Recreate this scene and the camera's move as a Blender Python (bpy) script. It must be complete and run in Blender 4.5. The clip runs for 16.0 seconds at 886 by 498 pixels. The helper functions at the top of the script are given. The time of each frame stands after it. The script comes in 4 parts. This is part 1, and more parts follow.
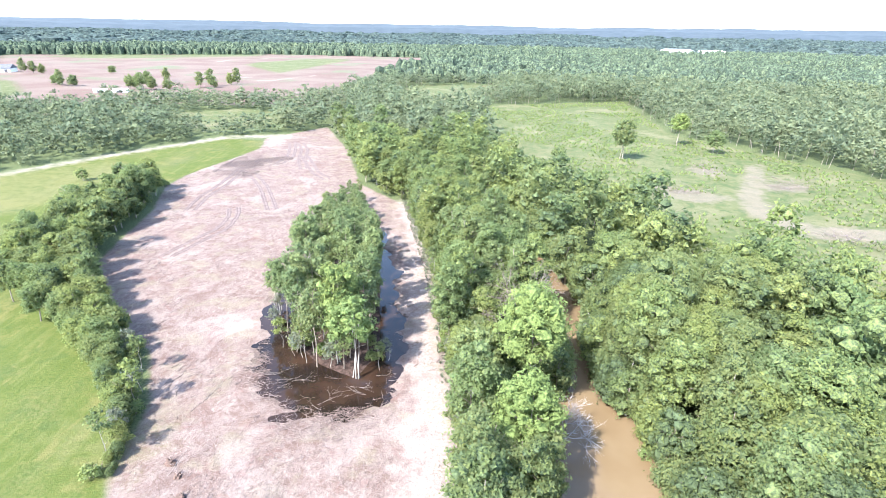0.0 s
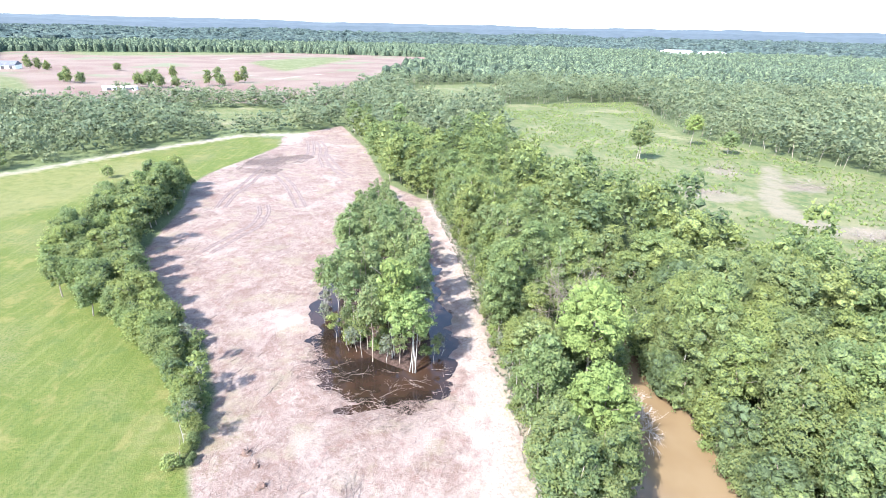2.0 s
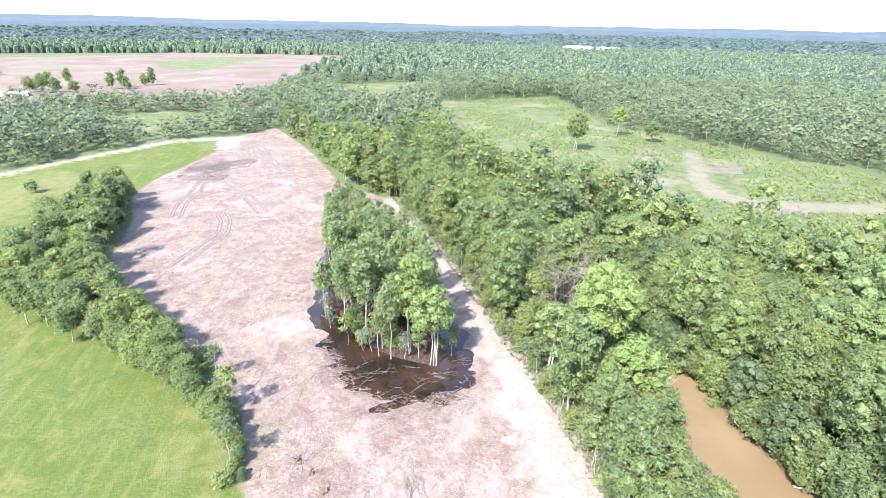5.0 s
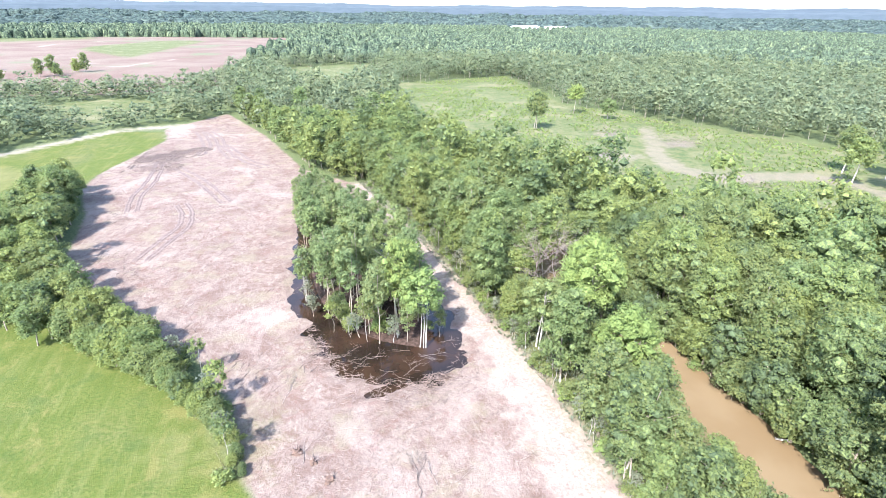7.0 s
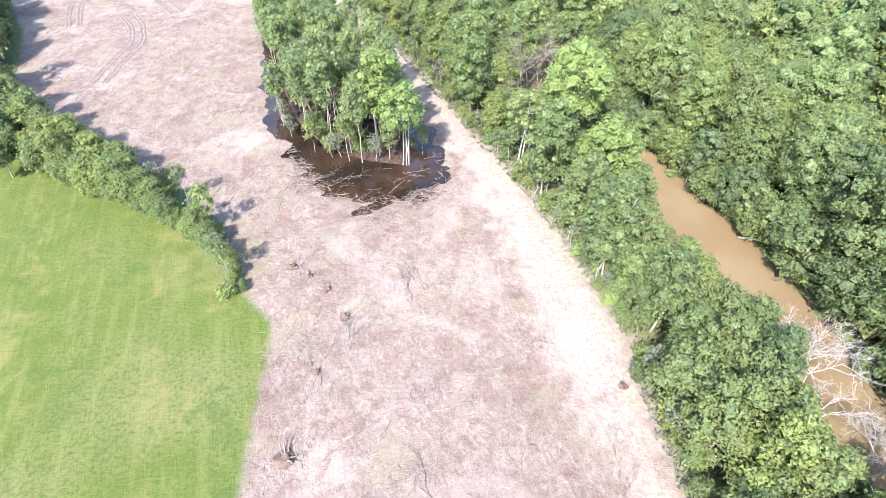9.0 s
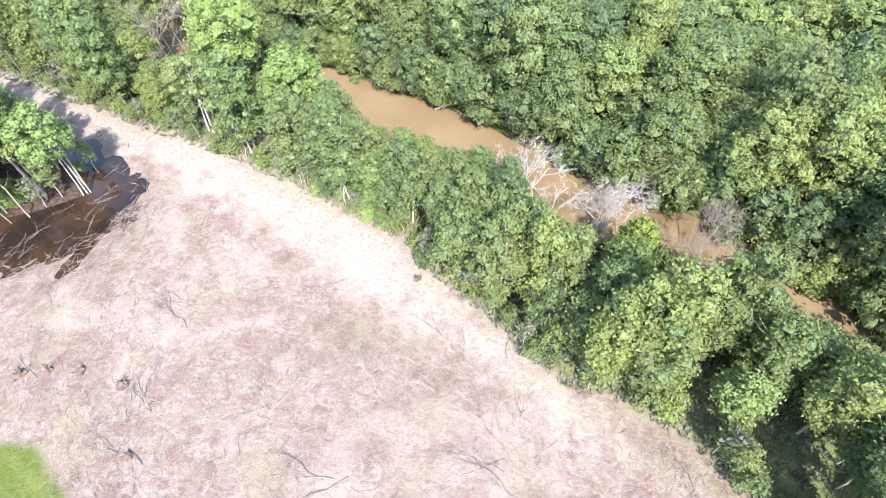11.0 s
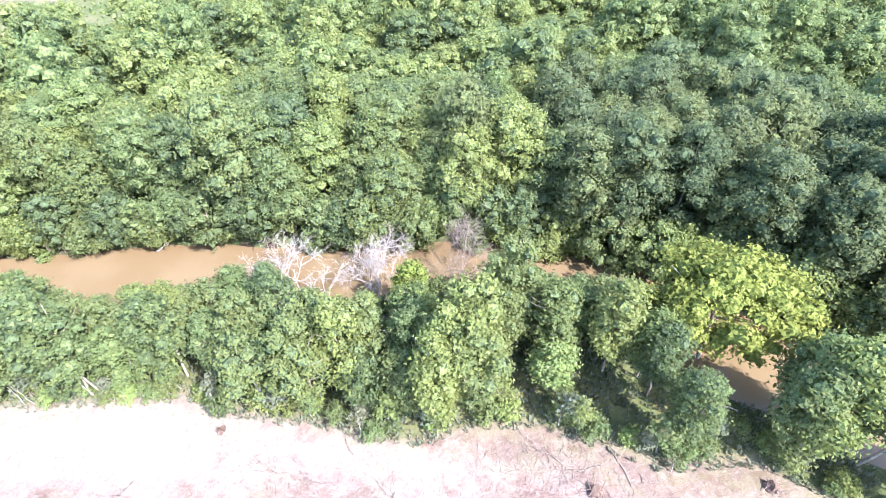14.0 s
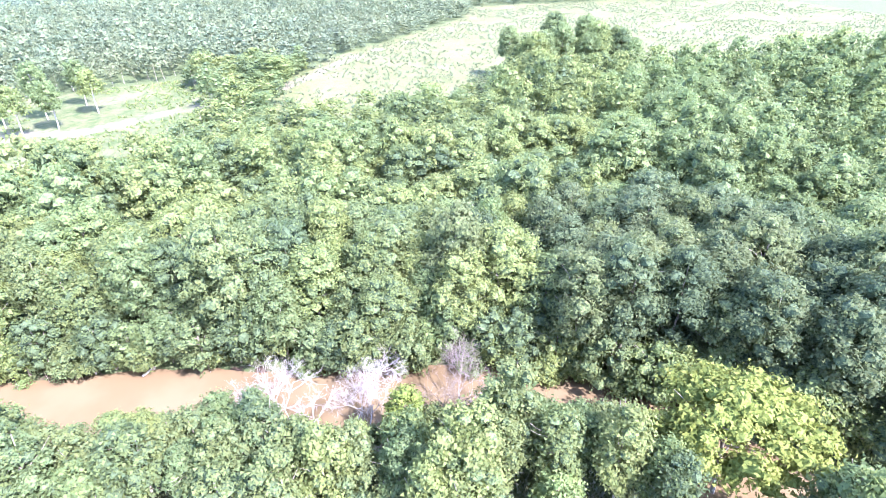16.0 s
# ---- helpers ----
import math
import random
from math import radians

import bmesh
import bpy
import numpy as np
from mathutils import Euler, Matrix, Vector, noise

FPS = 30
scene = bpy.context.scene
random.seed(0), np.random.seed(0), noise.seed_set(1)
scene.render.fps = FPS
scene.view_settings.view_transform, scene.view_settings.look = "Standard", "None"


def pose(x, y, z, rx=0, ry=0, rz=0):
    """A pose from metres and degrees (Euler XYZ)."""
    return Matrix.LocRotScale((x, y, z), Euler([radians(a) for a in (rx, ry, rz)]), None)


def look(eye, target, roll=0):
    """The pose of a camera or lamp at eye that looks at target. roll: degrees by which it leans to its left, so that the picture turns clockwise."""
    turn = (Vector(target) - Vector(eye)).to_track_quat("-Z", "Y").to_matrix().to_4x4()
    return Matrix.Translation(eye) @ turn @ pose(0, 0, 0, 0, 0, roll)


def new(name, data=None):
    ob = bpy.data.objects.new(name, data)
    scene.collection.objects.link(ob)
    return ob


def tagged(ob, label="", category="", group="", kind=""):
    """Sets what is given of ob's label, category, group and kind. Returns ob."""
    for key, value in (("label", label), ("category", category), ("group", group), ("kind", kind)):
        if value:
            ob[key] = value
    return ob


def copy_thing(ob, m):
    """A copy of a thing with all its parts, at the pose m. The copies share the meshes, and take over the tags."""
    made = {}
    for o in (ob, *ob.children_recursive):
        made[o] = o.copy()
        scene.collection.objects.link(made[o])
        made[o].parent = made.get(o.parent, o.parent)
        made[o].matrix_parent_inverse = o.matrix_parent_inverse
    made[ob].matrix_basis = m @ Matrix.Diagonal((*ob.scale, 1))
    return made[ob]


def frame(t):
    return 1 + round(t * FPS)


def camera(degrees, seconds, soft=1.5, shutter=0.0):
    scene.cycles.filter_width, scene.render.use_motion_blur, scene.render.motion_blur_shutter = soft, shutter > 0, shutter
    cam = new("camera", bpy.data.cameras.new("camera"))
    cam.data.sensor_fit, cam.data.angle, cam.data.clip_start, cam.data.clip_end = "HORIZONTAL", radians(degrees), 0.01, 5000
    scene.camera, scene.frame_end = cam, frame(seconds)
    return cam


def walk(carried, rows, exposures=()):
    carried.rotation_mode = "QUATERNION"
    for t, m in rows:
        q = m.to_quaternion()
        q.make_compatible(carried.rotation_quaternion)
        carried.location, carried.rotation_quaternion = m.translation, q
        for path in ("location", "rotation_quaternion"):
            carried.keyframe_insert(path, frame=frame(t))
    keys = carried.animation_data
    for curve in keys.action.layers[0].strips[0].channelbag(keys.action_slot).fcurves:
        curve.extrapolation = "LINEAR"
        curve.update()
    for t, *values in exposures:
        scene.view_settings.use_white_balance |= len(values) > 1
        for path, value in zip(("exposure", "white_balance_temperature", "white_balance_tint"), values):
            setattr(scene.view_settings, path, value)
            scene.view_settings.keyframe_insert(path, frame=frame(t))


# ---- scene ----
cam = camera(80.3, 16.0, soft=0.8)
METRES, EYE, TILT, LEAN, TURN = 30.5, 50.0, -22.7, -0.9, 0.0
ROWS = [
    (0.0, 0.0, 0.0, 0.0, -0.0, 0.0, -0.0),
    (0.5, -0.0738, -0.0155, -0.0039, -0.68, 0.01, 0.15),
    (1.0, -0.1506, -0.0301, -0.0082, -0.83, 0.0, 0.11),
    (1.5, -0.2268, -0.0435, -0.0106, -0.59, -0.03, -0.07),
    (2.0, -0.3053, -0.0559, -0.0135, -0.37, -0.07, -0.24),
    (2.5, -0.3854, -0.0657, -0.0158, -0.17, -0.13, -0.43),
    (3.0, -0.4659, -0.0747, -0.0188, -0.02, -0.18, -0.59),
    (3.5, -0.5494, -0.0833, -0.0211, -0.96, -0.25, -0.27),
    (4.0, -0.637, -0.0894, -0.0204, -3.09, -0.31, 0.58),
    (4.5, -0.7222, -0.0933, -0.0172, -6.25, -0.45, 2.14),
    (6.8, -0.9484, -0.0428, -0.0153, -14.55, -0.76, 6.05),
    (7.0, -0.9486, -0.0417, -0.0155, -14.14, -2.79, 6.03),
    (7.5, -0.9486, -0.0378, -0.0166, -13.39, -8.65, 5.92),
    (8.0, -0.9485, -0.0353, -0.0181, -13.26, -14.25, 6.03),
    (8.2, -0.9485, -0.0353, -0.0182, -13.21, -16.47, 6.12),
    (10.3, -0.9494, -0.0391, -0.0152, -35.69, -33.12, 15.55),
    (10.5, -0.9494, -0.039, -0.0153, -41.17, -34.76, 17.39),
    (11.0, -0.9479, -0.037, -0.0168, -55.27, -39.48, 21.03),
    (11.5, -0.945, -0.0354, -0.0194, -68.07, -44.34, 23.26),
    (12.0, -0.9427, -0.0353, -0.0213, -79.9, -49.16, 24.42),
    (12.5, -0.941, -0.0355, -0.0224, -87.46, -52.31, 24.66),
    (13.0, -0.9395, -0.0352, -0.0245, -90.47, -52.05, 24.67),
    (13.5, -0.9389, -0.0353, -0.025, -92.83, -49.36, 24.6),
    (14.0, -0.9378, -0.0353, -0.0258, -94.08, -46.22, 24.53),
    (14.5, -0.9366, -0.0353, -0.0261, -94.37, -42.81, 24.48),
    (15.0, -0.9355, -0.0354, -0.0258, -94.42, -39.46, 24.43),
    (15.5, -0.9346, -0.0357, -0.026, -94.47, -36.19, 24.35),
    (16.0, -0.9357, -0.0364, -0.025, -94.6, -33.23, 24.3),
]
walk(cam, [(t, pose(0, 0, EYE, TILT, LEAN, TURN) @ pose(METRES * x, METRES * y, METRES * z, 90 + pitch, roll, yaw)) for t, x, y, z, yaw, pitch, roll in ROWS],
     exposures=[(0.0, 2.72, 6250, 12), (8.0, 2.66, 6300, 12), (10.5, 2.63, 6400, 10), (12.5, 2.7, 6250, 11), (14.0, 2.96, 6050, 17), (16.0, 3.36, 5600, 28)])

# ---- light ----
SUN_TO = Vector((-0.68, -0.73, 1.07)).normalized()      # towards the sun
world = bpy.data.worlds.new("sky")
scene.world = world
world.use_nodes = True
wn = world.node_tree.nodes
sky = wn.new("ShaderNodeTexSky")
sky.sky_type = "NISHITA"
sky.sun_disc = False
sky.sun_elevation = math.asin(SUN_TO.z)
sky.sun_rotation = math.atan2(SUN_TO.x, SUN_TO.y)
sky.dust_density = 1.0
sky.air_density = 1.0
wn["Background"].inputs["Strength"].default_value = 0.15
world.node_tree.links.new(sky.outputs["Color"], wn["Background"].inputs["Color"])
sun_data = bpy.data.lights.new("sun", "SUN")
sun_data.energy = 3.0
sun_data.angle = radians(0.55)
sun_data.color = (1.0, 0.96, 0.91)
sun = new("sun", sun_data)
sun.matrix_world = look(SUN_TO * 300, (0, 0, 0))


# ---- material helpers ----
def nodes_of(name):
    m = bpy.data.materials.new(name)
    m.use_nodes = True
    nt = m.node_tree
    return m, nt, nt.nodes["Principled BSDF"]


def nd(nt, kind, **kw):
    n = nt.nodes.new(kind)
    for k, v in kw.items():
        n.inputs[k.replace("_", " ")].default_value = v
    return n


def math_node(nt, op, a, b=None, clamp=False):
    n = nt.nodes.new("ShaderNodeMath")
    n.operation = op
    n.use_clamp = clamp
    for i, v in enumerate((a, b)):
        if v is None:
            continue
        if isinstance(v, (int, float)):
            n.inputs[i].default_value = v
        else:
            nt.links.new(v, n.inputs[i])
    return n.outputs[0]


def mixc(nt, fac, a, b):
    n = nt.nodes.new("ShaderNodeMix")
    n.data_type = "RGBA"
    for sock, v in ((n.inputs[0], fac), (n.inputs[6], a), (n.inputs[7], b)):
        if isinstance(v, (int, float)):
            sock.default_value = v
        elif isinstance(v, tuple):
            sock.default_value = (*v, 1)
        else:
            nt.links.new(v, sock)
    return n.outputs[2]


def ramp(nt, fac, stops):
    n = nt.nodes.new("ShaderNodeValToRGB")
    el = n.color_ramp.elements
    while len(el) < len(stops):
        el.new(0.5)
    for e, (p, c) in zip(el, stops):
        e.position, e.color = p, (*c, 1)
    nt.links.new(fac, n.inputs[0])
    return n.outputs[0]


def world_noise(nt, scale, detail=4.0, rough=0.55, stretch=None, distort=0.0):
    geo = nt.nodes.new("ShaderNodeNewGeometry")
    vec = geo.outputs["Position"]
    if stretch:
        mp = nt.nodes.new("ShaderNodeMapping")
        mp.inputs["Rotation"].default_value = (0, 0, radians(stretch[0]))
        mp.inputs["Scale"].default_value = stretch[1]
        nt.links.new(vec, mp.inputs["Vector"])
        vec = mp.outputs[0]
    n = nd(nt, "ShaderNodeTexNoise", Scale=scale, Detail=detail, Roughness=rough, Distortion=distort)
    nt.links.new(vec, n.inputs["Vector"])
    return n.outputs[0]


def step(nt, v, lo, hi):
    n = nt.nodes.new("ShaderNodeMapRange")
    n.interpolation_type = "SMOOTHSTEP"
    n.inputs[1].default_value, n.inputs[2].default_value = lo, hi
    nt.links.new(v, n.inputs[0])
    return n.outputs[0]


def bump(nt, height, bsdf, strength, dist):
    b = nd(nt, "ShaderNodeBump", Strength=strength, Distance=dist)
    nt.links.new(height, b.inputs["Height"])
    nt.links.new(b.outputs[0], bsdf.inputs["Normal"])


CORE = {}


def inner_shade_foliage(name, dark, mid, light):
    """The dense inside of a crown, where single leaves merge: mottled, its shade and deep gaps painted dark."""
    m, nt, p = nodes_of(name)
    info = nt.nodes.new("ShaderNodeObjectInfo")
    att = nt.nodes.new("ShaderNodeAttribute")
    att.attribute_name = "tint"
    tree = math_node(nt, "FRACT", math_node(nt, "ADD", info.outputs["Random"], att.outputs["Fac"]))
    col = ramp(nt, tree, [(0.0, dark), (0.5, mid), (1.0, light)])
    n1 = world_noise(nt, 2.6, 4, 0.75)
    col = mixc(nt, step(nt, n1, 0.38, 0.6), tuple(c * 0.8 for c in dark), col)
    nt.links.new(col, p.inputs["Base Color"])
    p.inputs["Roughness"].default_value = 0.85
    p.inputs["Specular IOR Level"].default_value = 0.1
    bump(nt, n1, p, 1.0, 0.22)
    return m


def foliage(name, dark, mid, light, through_leaf=0.56):
    """Leaves: diffuse, a share of light let through, a colour for each tree and each spray."""
    m, nt, p = nodes_of(name)
    out = nt.nodes["Material Output"]
    info = nt.nodes.new("ShaderNodeObjectInfo")
    geo = nt.nodes.new("ShaderNodeNewGeometry")
    att = nt.nodes.new("ShaderNodeAttribute")
    att.attribute_name = "tint"
    tree = math_node(nt, "FRACT", math_node(nt, "ADD", info.outputs["Random"], att.outputs["Fac"]))
    leaf = math_node(nt, "MULTIPLY", math_node(nt, "SUBTRACT", geo.outputs["Random Per Island"], 0.5), 0.26)
    f = math_node(nt, "ADD", tree, leaf, True)
    grey = tuple(0.85 * c + 0.15 * sum(mid) / 3 for c in mid)
    olive = (mid[0] * 1.1, mid[1] * 0.97, mid[2] * 0.95)
    cool = (mid[0] * 0.8, mid[1] * 0.9, mid[2] * 1.0)
    col = ramp(nt, f, [(0.0, dark), (0.16, mid), (0.3, olive), (0.44, grey), (0.58, cool), (0.7, mid), (0.84, light), (1.0, olive)])
    nt.links.new(col, p.inputs["Base Color"])
    p.inputs["Roughness"].default_value = 0.7
    p.inputs["Specular IOR Level"].default_value = 0.15
    tr = nt.nodes.new("ShaderNodeBsdfTranslucent")
    nt.links.new(mixc(nt, 0.5, col, light), tr.inputs["Color"])
    mx = nt.nodes.new("ShaderNodeMixShader")
    mx.inputs[0].default_value = through_leaf
    nt.links.new(p.outputs[0], mx.inputs[1])
    nt.links.new(tr.outputs[0], mx.inputs[2])
    nt.links.new(mx.outputs[0], out.inputs["Surface"])
    # leaf tones scaled down: the crown's inner shade is put into the colour
    CORE[name] = inner_shade_foliage(name + "_inner", *(tuple(v * 0.78 for v in t) for t in (dark, mid, light)))
    return m


def plain(name, a, b, scale, rough=0.85, bump_d=0.03, metallic=0.0):
    m, nt, p = nodes_of(name)
    n1 = world_noise(nt, scale)
    n2 = world_noise(nt, scale * 7)
    col = mixc(nt, step(nt, math_node(nt, "ADD", math_node(nt, "MULTIPLY", n1, 0.65), math_node(nt, "MULTIPLY", n2, 0.35)), 0.35, 0.65), a, b)
    nt.links.new(col, p.inputs["Base Color"])
    p.inputs["Roughness"].default_value = rough
    p.inputs["Metallic"].default_value = metallic
    bump(nt, n2, p, 0.6, bump_d)
    return m


LEAF = foliage("leaves_mixed", (0.084, 0.118, 0.062), (0.154, 0.198, 0.076), (0.215, 0.254, 0.082))
LEAF_BRIGHT = foliage("leaves_bright", (0.14, 0.195, 0.064), (0.165, 0.218, 0.07), (0.185, 0.238, 0.076), 0.42)
LEAF_LIME = foliage("leaves_lime", (0.145, 0.19, 0.046), (0.168, 0.21, 0.05), (0.19, 0.226, 0.055), 0.45)
LEAF_GREY = foliage("leaves_grey", (0.14, 0.165, 0.115), (0.17, 0.195, 0.135), (0.22, 0.23, 0.15))
# deep green, darkened further to carry the shaded side of the southern trees
LEAF_DEEP = foliage("leaves_deep_green_shaded", (0.074, 0.104, 0.056), (0.113, 0.148, 0.07), (0.166, 0.2, 0.08))
LEAF_POND = foliage("leaves_pale_green", (0.105, 0.145, 0.066), (0.148, 0.194, 0.08), (0.185, 0.23, 0.088), 0.5)
# greyer and bluer than the near leaves: distance haze mixed into the colour
LEAF_MID = foliage("leaves_distant_hazed", (0.086, 0.112, 0.069), (0.136, 0.166, 0.093), (0.172, 0.203, 0.106), 0.45)


def canopy_material(name, dark, mid, light, grain_scale):
    """Crowns too far off for single leaves: rough, one tone for each crown, shaded gaps painted as dark mottling."""
    m, nt, p = nodes_of(name)
    att = nt.nodes.new("ShaderNodeAttribute")
    att.attribute_name = "tint"
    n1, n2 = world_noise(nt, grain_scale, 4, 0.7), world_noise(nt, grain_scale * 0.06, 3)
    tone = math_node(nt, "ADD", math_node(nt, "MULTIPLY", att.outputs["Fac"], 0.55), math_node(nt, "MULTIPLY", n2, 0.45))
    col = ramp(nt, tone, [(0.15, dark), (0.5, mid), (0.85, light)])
    # shade between leaf masses, painted as near-black noise gaps
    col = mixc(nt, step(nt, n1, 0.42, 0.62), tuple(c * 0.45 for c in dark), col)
    nt.links.new(col, p.inputs["Base Color"])
    p.inputs["Roughness"].default_value = 0.9
    p.inputs["Specular IOR Level"].default_value = 0.1
    bump(nt, n1, p, 1.0, 1.2)
    return m


# haze of the air painted into both canopies, bluer towards the horizon
LEAF_FAR = canopy_material("canopy_far_hazed", (0.058, 0.084, 0.058), (0.096, 0.128, 0.077), (0.13, 0.16, 0.088), 0.45)
LEAF_HORIZON = canopy_material("canopy_horizon_hazed", (0.042, 0.064, 0.06), (0.06, 0.084, 0.074), (0.08, 0.104, 0.084), 0.12)
BARK = plain("bark", (0.16, 0.13, 0.1), (0.32, 0.28, 0.23), 1.5)
BARK_PALE = plain("bark_pale", (0.2, 0.185, 0.155), (0.33, 0.31, 0.28), 1.5)
DEADWOOD = plain("dead_wood", (0.24, 0.215, 0.2), (0.4, 0.37, 0.35), 2.0)
DRIFT = plain("wet_driftwood", (0.115, 0.088, 0.074), (0.24, 0.2, 0.175), 2.0)
BRUSH = plain("cut_brush", (0.085, 0.06, 0.05), (0.19, 0.145, 0.125), 2.0)
SOIL_DARK = plain("turned_earth", (0.05, 0.03, 0.022), (0.12, 0.075, 0.055), 2.0, bump_d=0.1)


# ---- plan ----
def sdist(poly, X, Y):
    """Signed distance to a closed outline, positive inside."""
    P = np.array(poly, float)
    Q = np.roll(P, -1, 0)
    best = np.full(X.shape, 1e18)
    inside = np.zeros(X.shape, bool)
    for (ax, ay), (bx, by) in zip(P, Q):
        dx, dy = bx - ax, by - ay
        s = np.clip(((X - ax) * dx + (Y - ay) * dy) / (dx * dx + dy * dy + 1e-9), 0, 1)
        best = np.minimum(best, (X - ax - s * dx) ** 2 + (Y - ay - s * dy) ** 2)
        if ay != by:
            inside ^= ((ay > Y) != (by > Y)) & (X < dx * (Y - ay) / (by - ay) + ax)
    d = np.sqrt(best)
    return np.where(inside, d, -d)


def sline(line, X, Y):
    """Signed distance to a band along a line of (x, y, half width), positive inside."""
    best = np.full(X.shape, -1e9)
    for (ax, ay, aw), (bx, by, bw) in zip(line, line[1:]):
        dx, dy = bx - ax, by - ay
        s = np.clip(((X - ax) * dx + (Y - ay) * dy) / (dx * dx + dy * dy), 0, 1)
        best = np.maximum(best, aw + s * (bw - aw) - np.hypot(X - ax - s * dx, Y - ay - s * dy))
    return best


RIVER = [(-60, 330, 4), (-24.5, 250, 4), (-4, 187, 4.5), (12, 155, 5), (21, 105, 5.5), (24, 82, 5.5), (21.5, 64, 6.5), (19.5, 48, 8), (20, 36, 8),
         (19, 20, 7), (18.5, 8, 6.5), (18.5, -6, 6), (17, -20, 5), (11, -29, 5.5), (3, -35, 5.5), (-5, -46, 5.5), (-16, -62, 6), (-40, -100, 6)]
DIRT = [(-39, 47), (-41, 60), (-48, 74), (-57, 81), (-78, 109), (-84, 146), (-92, 170), (-92, 185), (-86, 208), (-80, 233), (-85, 255), (-62, 289),
        (-42, 233), (-28, 177), (-11, 154), (-2, 107), (2, 68), (3.5, 54), (3.3, 26), (1, 21), (-1.5, 10), (-4, 2), (-2.5, -5), (-3, -11), (-7.6, -21),
        (-8, -30), (-12, -34.5), (-14.4, -38), (-30, -60), (-60, -100), (-100, -100), (-60, -60), (-44, 0), (-40, 26), (-36, 41)]
GRASS = [(-36, 41), (-37, 35), (-40, 26), (-44, 0), (-60, -60), (-300, -60), (-300, 60), (-156, 181), (-127, 226), (-104, 254), (-83, 249), (-81, 233),
         (-86, 208), (-92, 185), (-94, 165), (-90, 150), (-84, 120), (-76, 98), (-60, 78), (-48, 65), (-41, 50)]
TRACK = [(-320, 40, 2.5), (-156, 181, 2.5), (-135, 216, 2.5), (-104, 256, 3), (-79, 262, 4), (-78, 240, 3)]
SAND = [(-10.5, 156, 2.2), (-5.5, 116, 2.5), (-3, 87, 3), (-1.0, 66, 3.0), (-0.5, 45, 4), (-1.5, 28, 4.8), (-4.5, 12, 2), (-8, -4, 0.5)]
POND = [(-32, 109), (-32.5, 86), (-30, 74), (-28, 66), (-22, 59.5), (-10, 58.5), (-7, 62), (-5.5, 70), (-5, 77), (-8, 90), (-11, 109), (-15, 130), (-21, 145),
        (-26, 140), (-30, 125)]
ISLAND = [(-29.5, 98), (-28, 86), (-24, 75), (-19, 70), (-12.5, 67), (-9.5, 74), (-11.5, 95), (-15, 120), (-22, 135), (-28, 115)]
MEADOW = [(24, 385), (140, 420), (125, 310), (119, 282), (132, 262), (148, 222), (167, 192), (186, 152), (202, 120), (212, 95), (170, 72), (140, 62), (104, 66),
          (86, 74), (77, 86), (67, 98), (60, 113), (52, 130), (44, 153), (28, 185), (22, 268)]
EASTFIELD = [(134, 42), (128, 15), (142, -14), (175, -34), (192, -46), (200, -62), (192, -85), (170, -95), (165, -115), (180, -150), (200, -200), (260, -300), (450, -300), (450, -60), (384, -49),
             (300, 0), (252, 32), (200, 48)]
MIDFIELD = [(-42, 440), (-25, 520), (42, 545), (42, 470), (20, 390), (5, 370)]
SMALLFIELD = [(-170, 325), (-132, 348), (-100, 335), (-97, 285), (-122, 270), (-140, 290)]
PINK = [(-300, 350), (-262, 327), (-231, 327), (-192, 386), (-92, 383), (-60, 600), (-20, 860), (-24, 1046), (-310, 1082), (-730, 923), (-480, 560)]
HAULROAD = [(130, 214, 3), (113, 184, 3.5), (102, 166, 4), (98, 150, 5), (103, 135, 5), (120, 134, 5), (136, 130, 5), (142, 118, 4), (141, 102, 4), (157, 86, 3.5), (182, 51, 3), (257, 21, 3), (310, -23, 3), (382, -53, 3)]
FARPATHS = [[(-352, 864, 4), (-276, 712, 4), (-206, 579, 4), (-170, 536, 4)], [(-175, 535, 3), (-153, 602, 3), (-123, 637, 3)], [(-444, 862, 4), (-352, 864, 4), (-284, 973, 5), (-154, 1040, 5), (0, 1060, 5)]]
BARE = [[(74, 182), (90, 176), (96, 166), (84, 160), (72, 168)], [(98, 208), (112, 210), (110, 196), (100, 196)], [(118, 186), (132, 184), (126, 174), (116, 176)]]
DRYHAY = [(-180, 130), (-156, 178), (-130, 205), (-108, 188), (-118, 150), (-150, 110)]
FARGREEN = [[(-740, 900), (-310, 1075), (-300, 1030), (-520, 870)], [(-480, 560), (-395, 505), (-320, 416), (-300, 350), (-420, 430)], [(-290, 800), (-215, 970), (-150, 960), (-190, 640)]]
BANKGRASS = [(0, 107, 1.5), (4.5, 66, 1.5), (6, 50, 1.6), (5.5, 27, 1.6), (1.5, 11, 1.6), (-1.5, 2, 1.5), (-1, -6, 2.5), (0, -14, 4.0), (-4, -23, 3.5), (-9, -33, 2.5), (-16, -42, 2.0)]
YARD = [(495, 1215), (640, 1215), (745, 1490), (540, 1490)]
OPEN = [YARD, DIRT, GRASS, MEADOW, EASTFIELD, MIDFIELD, SMALLFIELD, PINK]


